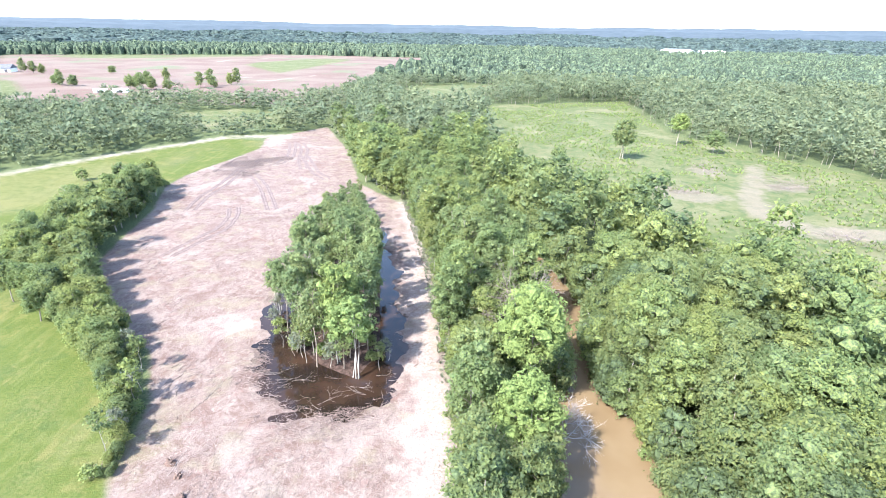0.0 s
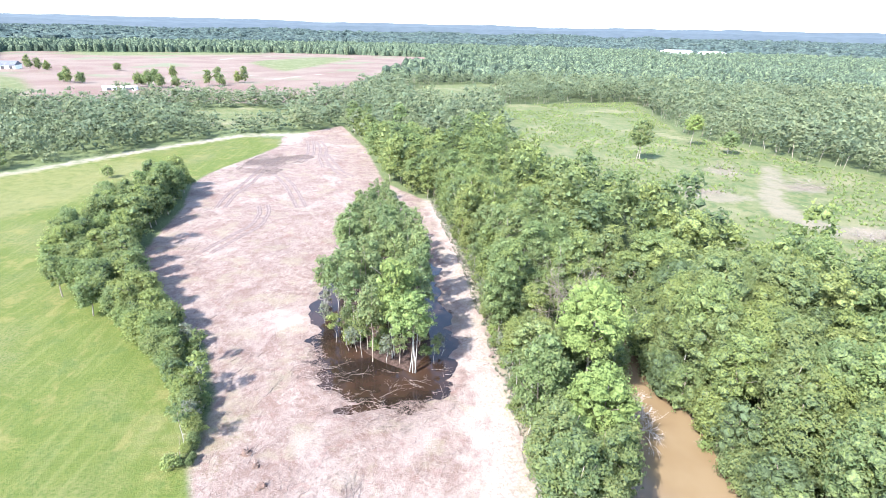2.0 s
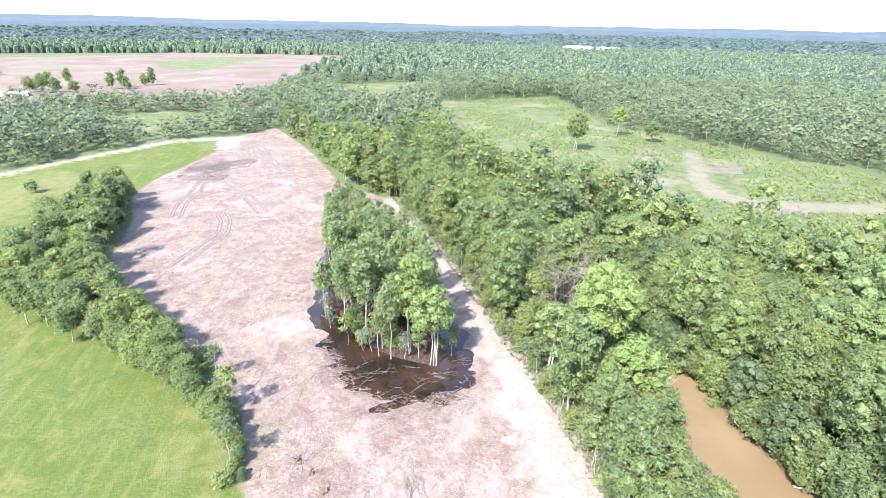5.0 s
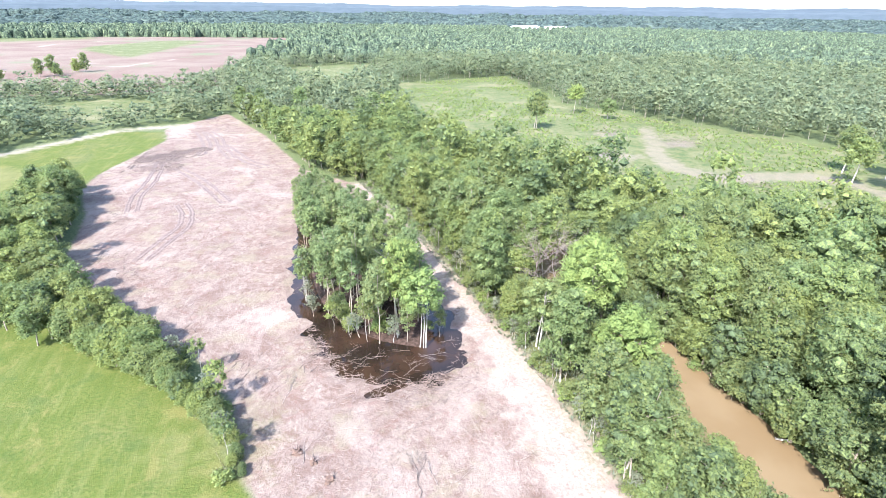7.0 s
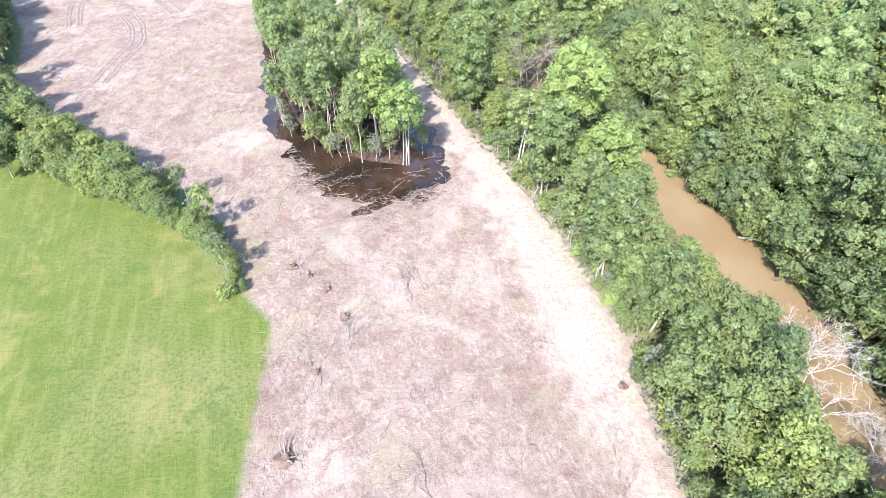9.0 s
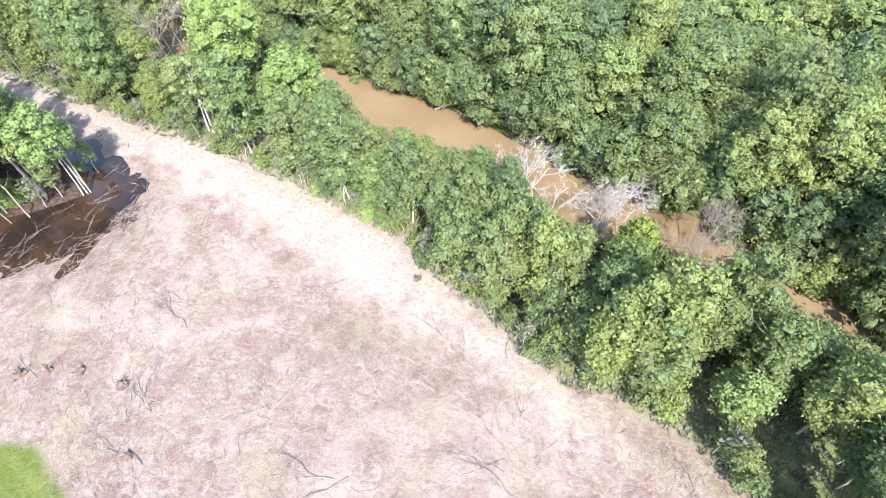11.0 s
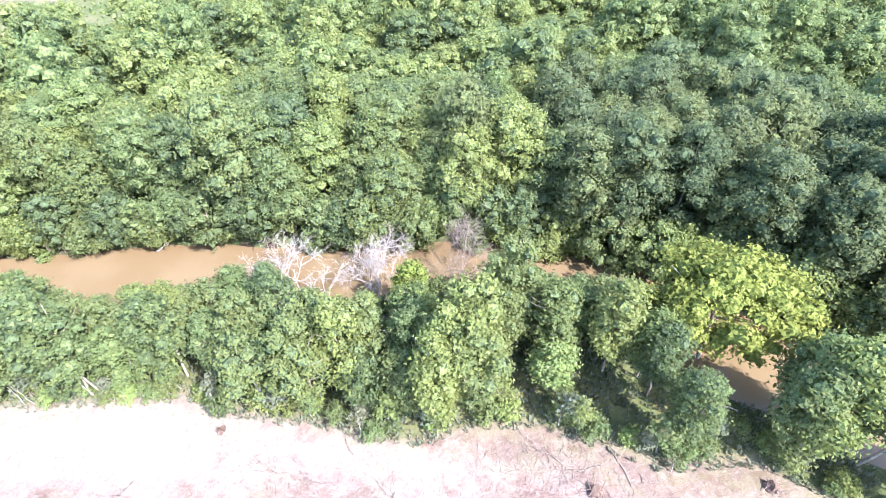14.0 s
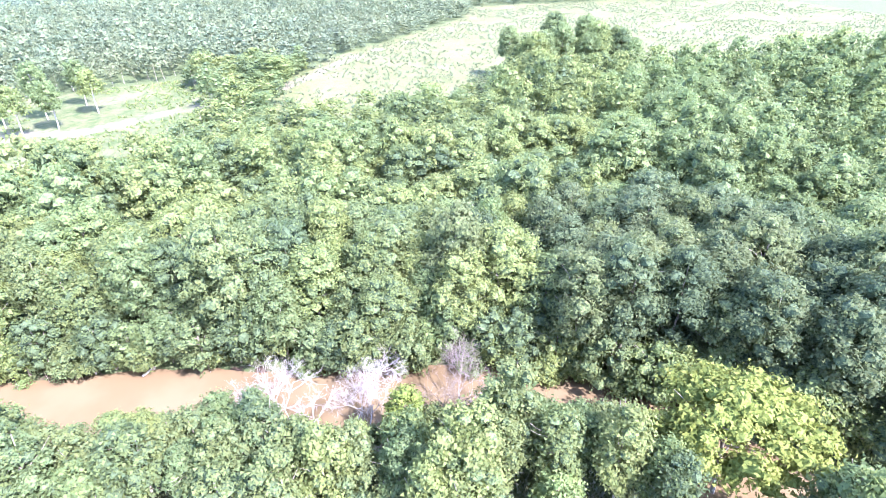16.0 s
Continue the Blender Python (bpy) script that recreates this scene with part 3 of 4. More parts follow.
# west bank: the row between the cleared earth and the river
WESTBANK = [(-14, 182), (-9, 156), (-1, 107), (2.5, 68), (4, 54), (3.5, 26), (1.5, 21), (-1, 10), (-3.5, 2), (-2, -5), (-2.5, -11), (-7, -21),
            (-7, -30), (-11, -36), (-20, -48), (-9, -46), (2, -28), (12, -20), (13, 30), (15, 66), (19, 84), (17, 104), (8, 150), (-4, 182)]
bank_trees = kit(100, "riverbank_tree", "leafy green riverbank tree beside the cleared earth",
                 [(13, 2.7, 1.2), (15, 3.0, 1.6), (11, 2.5, 0.6), (14, 2.6, 1.8), (9.5, 2.4, 0.4), (12, 3.0, 0.8)], r0=0.14)
# the trees by the water are lower than those by the earth: a line to which the bank keeps open
LOW = [(30, -48), (14, -44), (3, -37), (1, -32), (4, -29), (14, -27), (15, -24), (14.3, -20), (14.2, -16.2), (21, -15), (21, -10.6), (15, -7.5), (14.4, -6), (16.6, -2.7), (16, 1.5), (15.2, 4.5), (12.9, 11.5),
       (16, 16), (21.5, 21.4), (25, 26), (21.3, 32.7), (18.3, 39), (17.2, 44), (21.5, 51), (24, 56), (26, 60.6), (34, 70)]
HUB = np.array([-28.6, -1.0])
LOW_A = [math.atan2(y - HUB[1], x - HUB[0]) for x, y in LOW]
LOW_R = [math.hypot(x - HUB[0], y - HUB[1]) for x, y in LOW]


def bank_height(x, y):
    for a, b, r, h in ((9.0, 56, 5.0, 9.5), (8.5, 71, 6.5, 9.0), (5.5, 46, 3.5, 8.0)):
        if (x - a) ** 2 + (y - b) ** 2 < r * r:
            return h
    u, v = x - HUB[0], y - HUB[1]
    reach = float(np.interp(math.atan2(v, u), LOW_A, LOW_R))
    return 17.0 if y > 70 else max((reach + 1.0 - math.hypot(u, v)) / reach * 49.0, 2.0)


# room for the single trees that stand out
ROOM = [(12.5, 79, 5.0), (5.4, 62, 3.6), (10.3, 48, 4.0), (13, 62, 5.2), (3.5, -31, 6.5), (-2.0, -28.0, 5.5), (1.4, 17, 2.6)]


def bank_keep(X, Y):
    ok = (sline(RIVER, X, Y) < 0.2) & ~((Y > -22) & (Y < -8) & (X < 2.0))
    for x, y, r in ROOM:
        ok &= np.hypot(X - x, Y - y) > r
    return ok


grove(bank_trees, 11, WESTBANK, 3.6, (0.85, 1.25), "trees on the near riverbank", bank_keep, bank_height)

# the wood's edge along the far end of the cleared earth
rng = np.random.RandomState(47)
for k, y in enumerate(np.arange(160, 288, 2.3)):
    x = float(np.interp(y, (154, 177, 233, 289), (-11, -28, -42, -62))) + rng.uniform(2.2, 8.5)
    tagged(place(rng, bank_trees[k % 6], x, y, rng.uniform(0.75, 1.1), False), "leafy green tree at the edge of cleared earth", group="trees at the wood's edge")

# clump of trees standing in the pond
CLUMP = [(-30, 100), (-29, 86), (-24.5, 74), (-19, 69.5), (-12.5, 67.5), (-9.5, 74), (-12, 95), (-17, 120), (-25, 158), (-29, 168), (-31, 150), (-30, 115)]
clump_trees = kit(200, "pond_tree", "slender tall tree standing in dark flooded ground", [(16, 2.3, 6.0), (14, 2.1, 4.5), (17, 2.5, 7), (11, 1.9, 1.5)], mat=LEAF_POND, bark=BARK, r0=0.1, n=1500, lobes=24, loose=0.85)
grove(clump_trees, 12, CLUMP, 3.5, (0.8, 1.08), "trees in the pond", None, lambda x, y: float(np.interp(y, (66, 100, 125, 165), (19, 16, 10.5, 6.5))))

# hedgerow between hay field and cleared earth
HEDGE = [(-39.5, 47), (-42, 58), (-49, 73), (-58, 80), (-80, 108), (-86, 146), (-92, 170), (-98, 166), (-99, 128), (-94, 106), (-82, 88.5), (-70, 81.5), (-55, 70.5), (-46, 58.5), (-41.5, 49)]
hedge_trees = kit(300, "hedgerow_tree", "bushy green hedgerow tree at the field edge", [(10, 2.9, 0.6), (12.5, 3.3, 1.5), (7.5, 2.7, 0.4), (14, 3.5, 2.5)], n=2600, leaf=0.24)
grove(hedge_trees, 13, HEDGE, 3.9, (0.75, 1.08), "hedgerow trees", None, lambda x, y: float(np.interp(y, (46, 52, 57, 66, 78, 95, 130), (2.4, 3.4, 4.8, 6.0, 7.6, 9.6, 11.5))))

rng = np.random.RandomState(61)
for k, y in enumerate(np.arange(47.5, 78, 0.95)):
    x = float(np.interp(y, (47, 52, 58, 66, 72, 78), (-39.3, -40.6, -43.6, -50, -56, -63))) + rng.uniform(-0.7, 0.7)
    s = float(np.interp(y, (47, 52, 60, 78), (2.0, 3.2, 4.6, 6.5))) * rng.uniform(0.55, 1.15) / 7.5
    tagged(place(rng, hedge_trees[2], x, y, s, False), group="hedgerow trees")

# far bank: the first rows along the water
EASTBANK = [(28.5, 84), (28.5, 64), (28, 48), (30, 37), (27.8, 22), (26.6, 8), (25.6, -6), (22, -20), (16, -33), (8, -42), (-2, -53), (20, -66), (45, -45), (46, 60), (44, 90)]
far_bank_trees = kit(400, "forest_tree", "broad green forest tree near the muddy river", [(17, 4.4, 2.5), (15, 4.0, 1.5), (18.5, 4.6, 3.5), (12, 3.7, 0.6), (16, 4.0, 3)], n=6200, leaf=0.192, lobes=50)
# south of this line trees get the leaves with shade in their colour
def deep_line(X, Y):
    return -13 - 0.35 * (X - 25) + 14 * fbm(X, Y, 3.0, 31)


deep_trees = kit(470, "forest_tree", "tall forest tree near the muddy river, deep green with shade painted in", [(18, 4.0, 2.5), (16, 3.8, 1.5), (19, 4.2, 3.5)], n=6000, leaf=0.192, lobes=50, mat=LEAF_DEEP)
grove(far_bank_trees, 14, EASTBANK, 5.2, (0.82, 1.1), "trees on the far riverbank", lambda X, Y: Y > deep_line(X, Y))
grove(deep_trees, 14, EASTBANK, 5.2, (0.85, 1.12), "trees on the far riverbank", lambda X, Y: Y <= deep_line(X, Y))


edge_trees = kit(450, "overhanging_tree", "low leafy tree overhanging the muddy water", [(7, 2.8, 0.2), (9, 3.1, 0.4), (6, 2.5, 0.0), (8, 3.3, 0.2)], n=2200)
rng = np.random.RandomState(46)
count = 0
for a, b in zip(np.array(EASTBANK[:11], float), np.array(EASTBANK[1:12], float)):
    n = max(int(np.hypot(*(b - a)) / 2.4), 1)
    for i in range(n):
        x, y = a + (b - a) * (i + rng.uniform(0.2, 0.8)) / n + np.array([rng.uniform(-1.7, 0.7), 0])
        tagged(place(rng, edge_trees[count % 4], x, y, rng.uniform(0.8, 1.3), count < 4), group="trees over the water")
        count += 1
for k in range(34):
    y = 88 + k * 2.9
    x = float(np.interp(y, (82, 105, 155, 187), (30.5, 27.5, 18, 1.5))) + rng.uniform(-0.5, 1.0)
    tagged(place(rng, edge_trees[k % 4], x, y, rng.uniform(0.8, 1.3), False), group="trees over the water")
for x, y in [(17.6, 65.5), (18.6, 69.5), (26.2, 64), (26.0, 68), (26.5, 73), (19.4, 74)]:
    tagged(place(rng, edge_trees[int(y) % 4], x, y, rng.uniform(1.0, 1.3), False), group="trees over the water")
for k in range(22):
    x, y = 172 + 27 * rng.uniform(), -42 - 44 * rng.uniform()
    tagged(place(rng, far_bank_trees[(int(x) + int(-y)) % 5], x, y, rng.uniform(1.0, 1.3), False), "tall dark green tree in a clump beside the eastern field")


def one(seed, name, x, y, H, R, z0, label, **kw):
    t = make_tree(seed, name, H, R, z0, label=label, **kw)
    return place(np.random.RandomState(seed), t, x, y, 1.0, True)


one(501, "riverbank_tree", 3.4, -30.0, 16, 8.0, 6.0, "spreading bright lime-green tree leaning over the river", mat=LEAF_LIME, n=8000, leaf=0.24, lobes=64, loose=0.6, r0=0.28, count=6, base=0.3)
one(502, "riverbank_tree", 10.3, 48, 15, 4.4, 5, "light yellow-green tree with a rounded crown", mat=LEAF_BRIGHT, n=4400, lobes=36)
one(503, "riverbank_tree", 13, 62, 19, 5.4, 7, "broad light green tree overhanging the river", mat=LEAF_BRIGHT, n=6000, lobes=40)
one(504, "riverbank_tree", 5.4, 62, 13, 3.8, 6.0, "thin-leaved tree with a pale forked trunk", mat=LEAF_POND, n=1700, bark=BARK_PALE, r0=0.17, count=8, stems=2, loose=0.75)
one(505, "riverbank_tree", 1.4, 17, 12, 3.6, 2.5, "green tree with a thick pale trunk at the bank edge", bark=BARK_PALE, r0=0.34, count=4)
one(506, "pond_tree", -13.1, 67.3, 16, 3.3, 6, "bright green tree on several slender white stems", mat=LEAF_BRIGHT, n=3000, bark=BARK_PALE, r0=0.1, stems=4, count=3)
one(507, "pond_tree", -15.5, 71.5, 17, 3.4, 5, "bright green tall tree over the dark water", mat=LEAF_BRIGHT, n=3000, bark=BARK_PALE, r0=0.12, stems=2)
one(508, "pond_tree", -30.3, 87, 11, 1.8, 4.5, "thin pale-stemmed tree at the pond edge", n=1100, bark=BARK_PALE, stems=4, r0=0.09, count=2)
one(509, "riverbank_tree", 11, 1.2, 11, 2.4, 1.5, "small yellow-green tree among dead branches", mat=LEAF_LIME, n=2200)
one(510, "riverbank_tree", 0.5, -12.5, 9, 2.4, 1.0, "small bright green tree at the bank edge", mat=LEAF_BRIGHT, n=2200)
one(511, "field_tree", 76.3, 220, 17, 4.4, 4, "lone green tree in the rough meadow", n=2000, leaf=0.34, stems=2)
one(512, "field_tree", 113.4, 253, 16, 4.2, 6, "lone bright green tree at the meadow edge", n=1200, leaf=0.36, mat=LEAF_BRIGHT)
one(513, "field_tree", 123, 236, 11, 3.8, 2, "round green tree at the meadow edge", n=1200, leaf=0.36)
one(514, "field_bush", -123, 176, 4, 2.2, 0.2, "lone round bush in the hay field", n=500, r0=0.08)
for k, (x, y, h) in enumerate([(138, 118, 17), (146, 112, 15), (158, 122, 18), (164, 108, 16), (150, 131, 17), (176, 118, 17)]):
    one(520 + k, "field_tree", x, y, h, 4.4, h * 0.32, "tall tree with bare pale trunk on the meadow", n=1700, leaf=0.34, loose=0.85, bark=BARK_PALE, r0=0.28)
for k, (x, y) in enumerate([(-338, 480), (-327, 470), (-317, 471), (-435, 588), (-427, 590), (-442, 584), (-258, 453), (-248, 450), (-239, 451), (-264, 470), (-255, 474), (-230, 458),
                            (-210, 475), (-199, 476), (-205, 486), (-195, 505), (-189, 506), (-264, 527), (-360, 603)]):
    one(540 + k, "field_tree", x, y, 8 + (k * 5) % 9, 3.4 + (k * 3) % 3, -0.5, "green tree standing in the cleared pink field", n=700, leaf=0.6, r0=0.25)

# ---- woods that nobody could count ----
def open_at(X, Y, margin=0.0):
    o = np.zeros(X.shape, bool)
    for q in OPEN:
        o |= sdist(q, X, Y) > -margin
    o |= sline(RIVER, X, Y) > -0.6
    o |= sline(TRACK, X, Y) > -1.8
    for q in (WESTBANK, EASTBANK, CLUMP, HEDGE):
        o |= sdist(q, X, Y) > -0.8
    return o


def domes(name, rng, X, Y, R, H, mat, label):
    """A rounded, uneven crown at each place."""
    n = len(X)
    a = np.arange(6) * np.pi / 3
    ring = np.concatenate([[(np.cos(t), np.sin(t), 0.0) for t in a], [(0.72 * np.cos(t + 0.5), 0.72 * np.sin(t + 0.5), 0.8) for t in a], [(0, 0, 1.0)]])
    F = [(i, (i + 1) % 6, 6 + i) for i in range(6)] + [((i + 1) % 6, 6 + (i + 1) % 6, 6 + i) for i in range(6)] + [(6 + i, 6 + (i + 1) % 6, 12) for i in range(6)]
    rr, hh = R * rng.uniform(0.75, 1.2, n), H * rng.uniform(0.72, 1.2, n) * (1 + 0.15 * fbm(X, Y, R * 9, 4))
    V = ring[None] * np.stack([rr, rr, hh], -1)[:, None] * rng.uniform(0.72, 1.2, (n, 13, 1))
    V = V + np.stack([X, Y, swell(X, Y)], -1)[:, None]
    F = (np.arange(n)[:, None, None] * 13 + np.array(F)[None]).reshape(-1, 3)
    me = mesh_of(name, V.reshape(-1, 3), F, mat, False, np.repeat(rng.uniform(0, 1, n), 18))
    tagged(new(name, me), label, "woods", kind="stuff")


def woods(name, seed, r0, r1, gap, shapes, mat, label, az=(-75, 160), trunks=True, edge_shapes=None):
    rng = np.random.RandomState(seed)
    cx, cy = -14.0, 0.0
    g = np.arange(-r1, r1 + gap, gap)
    X, Y = np.meshgrid(g + cx, g + cy)
    X = X + rng.uniform(-0.5, 0.5, X.shape) * gap
    Y = Y + rng.uniform(-0.5, 0.5, X.shape) * gap
    D, A = np.hypot(X - cx, Y - cy), np.degrees(np.arctan2(X - cx, Y - cy))
    ok = (D >= r0) & (D < r1) & (A > az[0]) & (A < az[1])
    X, Y = X[ok], Y[ok]
    ok = ~open_at(X, Y, 0.0)
    X, Y = X[ok], Y[ok]
    Vs, Fs, T, S, base_at = [], [], [], [], 0
    kind = rng.randint(len(shapes), size=len(X))
    edge = np.maximum(sdist(MEADOW, X, Y), sdist(MIDFIELD, X, Y)) > -14
    if edge_shapes:
        kind = np.where(edge, kind + len(shapes), kind)
        shapes = shapes + edge_shapes
    for k, (BV, BF, BS) in enumerate(shapes):
        sel = np.where(kind == k)[0]
        if not len(sel):
            continue
        a, s = rng.uniform(0, 2 * np.pi, len(sel)), rng.uniform(0.66, 1.12, len(sel))
        s = s * (1 + 0.1 * fbm(X[sel], Y[sel], 30.0, 5))
        # younger, lower growth round the far fields
        field = np.maximum.reduce([sdist(q, X[sel], Y[sel]) + w for q, w in ((PINK, 0), (SMALLFIELD, 6), (MIDFIELD, 0))])
        field = np.maximum(field, np.where(Y[sel] > -0.22 * X[sel], sdist(EASTFIELD, X[sel], Y[sel]) + 12, -99))
        low = (0.66 + 0.34 * np.clip(-field / 45, 0, 1)) * rng.uniform(0.78, 1.16, len(sel))
        c, sn = np.cos(a)[:, None], np.sin(a)[:, None]
        B = BV[None] * s[:, None, None]
        V = np.stack([B[..., 0] * c - B[..., 1] * sn + X[sel][:, None], B[..., 0] * sn + B[..., 1] * c + Y[sel][:, None], B[..., 2] * low[:, None]], -1)
        Vs.append(V.reshape(-1, 3))
        Fs.append((np.arange(len(sel))[:, None, None] * len(BV) + BF[None]).reshape(-1, 3) + base_at)
        base_at += len(BV) * len(sel)
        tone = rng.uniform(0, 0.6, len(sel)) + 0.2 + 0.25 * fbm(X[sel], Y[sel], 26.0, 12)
        # tone pulled down southward, painting in the shaded look of those woods
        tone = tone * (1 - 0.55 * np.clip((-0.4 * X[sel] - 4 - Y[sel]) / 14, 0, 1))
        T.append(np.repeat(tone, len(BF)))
        S.append(np.tile(BS, len(sel)))
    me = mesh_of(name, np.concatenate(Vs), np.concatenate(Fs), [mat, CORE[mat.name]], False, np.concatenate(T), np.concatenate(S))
    tagged(new(name, me), label, "woods", kind="stuff")
    if trunks:
        X, Y = X[edge], Y[edge]
        n = len(X)
        h, r = rng.uniform(5, 9, n), rng.uniform(0.05, 0.13, n)
        lean = rng.normal(scale=0.9, size=(n, 2))
        q = np.array([(1, 0), (0, 1), (-1, 0), (0, -1)], float)
        lo = np.stack([X[:, None] + q[:, 0] * r[:, None], Y[:, None] + q[:, 1] * r[:, None], np.full((n, 4), -0.3)], -1)
        hi = np.stack([X[:, None] + lean[:, :1] + q[:, 0] * r[:, None] * 0.6, Y[:, None] + lean[:, 1:] + q[:, 1] * r[:, None] * 0.6, np.repeat(h[:, None], 4, 1)], -1)
        V = np.concatenate([lo, hi], 1).reshape(-1, 3)
        f = np.array([(0, 1, 5, 4), (1, 2, 6, 5), (2, 3, 7, 6), (3, 0, 4, 7)])
        F = (np.arange(n)[:, None, None] * 8 + f[None]).reshape(-1, 4)
        tagged(new(name.replace("woods", "wood_trunks"), mesh_of("trunks", V, F, BARK)), "thin pale trunks of the woodland trees", "trunks", kind="stuff")


def shapes_for(seed, n, leaf, lobes, specs):
    """Crowns for the woods."""
    rng = np.random.RandomState(seed)
    return [crown_arrays(rng, R, z0, H, n, leaf, lobes) for H, R, z0 in specs]


SPECS = [(16, 4.0, 0.5), (18, 4.4, 2), (13, 3.8, -1.5), (17, 3.6, 0.5), (15, 4.6, -0.5)]
EDGE = [(17, 4.2, 3.5), (16, 3.8, 1.5), (19, 4.4, 4), (11, 4.2, -0.5), (14, 4.2, 0.5)]
FARSPECS = [(15, 4.6, -0.5), (18, 4.8, 1), (12, 4.4, -1.0), (16.5, 4.2, 0), (13, 5.4, -0.5)]
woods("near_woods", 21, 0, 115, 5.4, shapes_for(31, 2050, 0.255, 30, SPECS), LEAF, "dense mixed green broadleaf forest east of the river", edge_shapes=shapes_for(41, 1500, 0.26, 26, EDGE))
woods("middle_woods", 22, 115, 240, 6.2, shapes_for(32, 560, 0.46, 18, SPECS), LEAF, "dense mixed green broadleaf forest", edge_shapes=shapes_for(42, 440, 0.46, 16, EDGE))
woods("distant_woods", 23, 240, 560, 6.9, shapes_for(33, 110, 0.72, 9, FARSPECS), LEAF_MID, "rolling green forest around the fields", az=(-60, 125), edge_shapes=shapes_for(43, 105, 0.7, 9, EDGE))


def canopy(name, seed, r0, r1, gap, R, H, label, az, mat):
    """Far forest: a rounded, uneven crown for each tree or group of trees."""
    rng = np.random.RandomState(seed)
    g = np.arange(-r1, r1, gap)
    X, Y = np.meshgrid(g, g)
    X, Y = X + rng.uniform(-0.45, 0.45, X.shape) * gap, Y + rng.uniform(-0.45, 0.45, X.shape) * gap
    D, A = np.hypot(X, Y), np.degrees(np.arctan2(X, Y))
    ok = (D >= r0) & (D < r1) & (A > az[0]) & (A < az[1])
    X, Y = X[ok], Y[ok]
    ok = ~open_at(X, Y, 2.0)
    X, Y = X[ok], Y[ok]
    domes(name, rng, X, Y, R, H, mat, label)


canopy("far_woods", 24, 560, 1500, 9.6, 6.2, 13, "far green forest with haze painted into its colour", (-48, 62), LEAF_FAR)
canopy("horizon_woods", 25, 1500, 4300, 38.0, 24, 17, "forest that runs to the horizon, bluish with painted haze", (-48, 62), LEAF_HORIZON)


def hills():
    """The last wooded ridges under the sky, a plain ring far behind all else."""
    m, nt, p = nodes_of("hazed_ridges")
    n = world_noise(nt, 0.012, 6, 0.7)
    # wooded slopes coloured blue-grey: the air's haze is in this base colour
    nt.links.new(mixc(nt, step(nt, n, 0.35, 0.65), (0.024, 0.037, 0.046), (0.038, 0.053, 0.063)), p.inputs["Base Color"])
    p.inputs["Roughness"].default_value = 1.0
    a = np.radians(np.linspace(-180, 180, 361))
    V, F = [], []
    for i, (r, top) in enumerate(((4100, -2), (4350, 50), (4750, 84), (4900, -30))):
        z = np.full(len(a), float(top))
        if 0 < i < 3:
            z = z + 7 * fbm(a * 900, a * 300, 60.0, 40 + i) + 3 * fbm(a * 4000, a * 900, 20.0, 44 + i)
        V.append(np.stack([np.sin(a) * r, np.cos(a) * r, z], -1))
    k = len(a)
    for i in range(3):
        q = np.arange(k - 1) + i * k
        F.append(np.stack([q, q + 1, q + 1 + k, q + k], -1))
    tagged(new("backdrop", mesh_of("backdrop", np.concatenate(V), np.concatenate(F), m, True)), "low wooded ridges on the horizon, haze painted blue", "hills", kind="structure")


hills()


# ---- dead wood, brush and bank growth ----
def branching(rng, start, way, length, r, depth, droop=0.0, sides=4, fork=3, spread=0.65):
    """A bare limb that forks again and again: a list of stems."""
    way = np.array(way, float) / np.linalg.norm(way)
    end = np.array(start, float) + way * length
    end[2] -= droop * length
    out = [tube(wander(rng, start, end, 4, 0.05 * length), np.linspace(r, r * 0.55, 4), sides)]
    if depth > 0:
        for _ in range(fork + rng.randint(2)):
            f = rng.uniform(0.45, 1.0)
            s = np.array(start) + (end - np.array(start)) * f
            w = way + rng.normal(scale=spread, size=3)
            out += branching(rng, s, w, length * rng.uniform(0.5, 0.8), r * 0.6, depth - 1, droop, 3, fork, spread)
    return out


def dead_tree(seed, x, y, z, way, length, label, r=0.085, depth=4, name="dead_tree", mat=DEADWOOD):
    rng = np.random.RandomState(seed)
    V, F = joined(branching(rng, (0, 0, -1.5), way, length, r, depth, fork=4 if depth > 3 else 3, spread=0.7))
    ob = new(name, mesh_of(name, V, F, mat, True))
    ob.location = (x, y, z)
    return tagged(ob, label, "dead tree")


for k, (x, y, w, L) in enumerate([(16.5, 18, (0.5, 0.15, 1), 5.4), (16, 15.5, (0.5, 0.1, 1), 4.8), (10.5, 10.5, (0.9, 0.5, 0.9), 4.8), (16, 7, (0.4, -0.1, 1), 4.4), (14.5, 6, (0.6, -0.2, 0.9), 4.2),
                                  (21.5, 4.8, (0.1, 0.1, 1), 4.4), (13, -5, (0.7, 0.0, 0.8), 5.4), (12, -3.5, (0.7, -0.2, 0.7), 4.6)]):
    dead_tree(600 + k, x, y, -0.4, w, L, r=0.085, depth=5 if k in (0, 3, 6) else 4, mat=DRIFT if k > 5 else DEADWOOD, label="bleached leafless dead tree leaning over the muddy river" if k % 2 else "silvery bare dead tree standing in the river")
dead_tree(610, 12.0, 79.5, 0, (0.05, 0.1, 1), 7.8, "grey leafless dead tree among green trees", r=0.13, mat=DRIFT)
dead_tree(611, 14, 78, 0, (0.15, -0.1, 1), 7.2, "grey leafless dead tree among green trees", r=0.13, mat=DRIFT)
dead_tree(612, 27.2, 37.2, 0.7, (1, -0.75, 0.05), 4.6, "bleached fallen log lying in the river", r=0.2, depth=1, name="fallen_log")
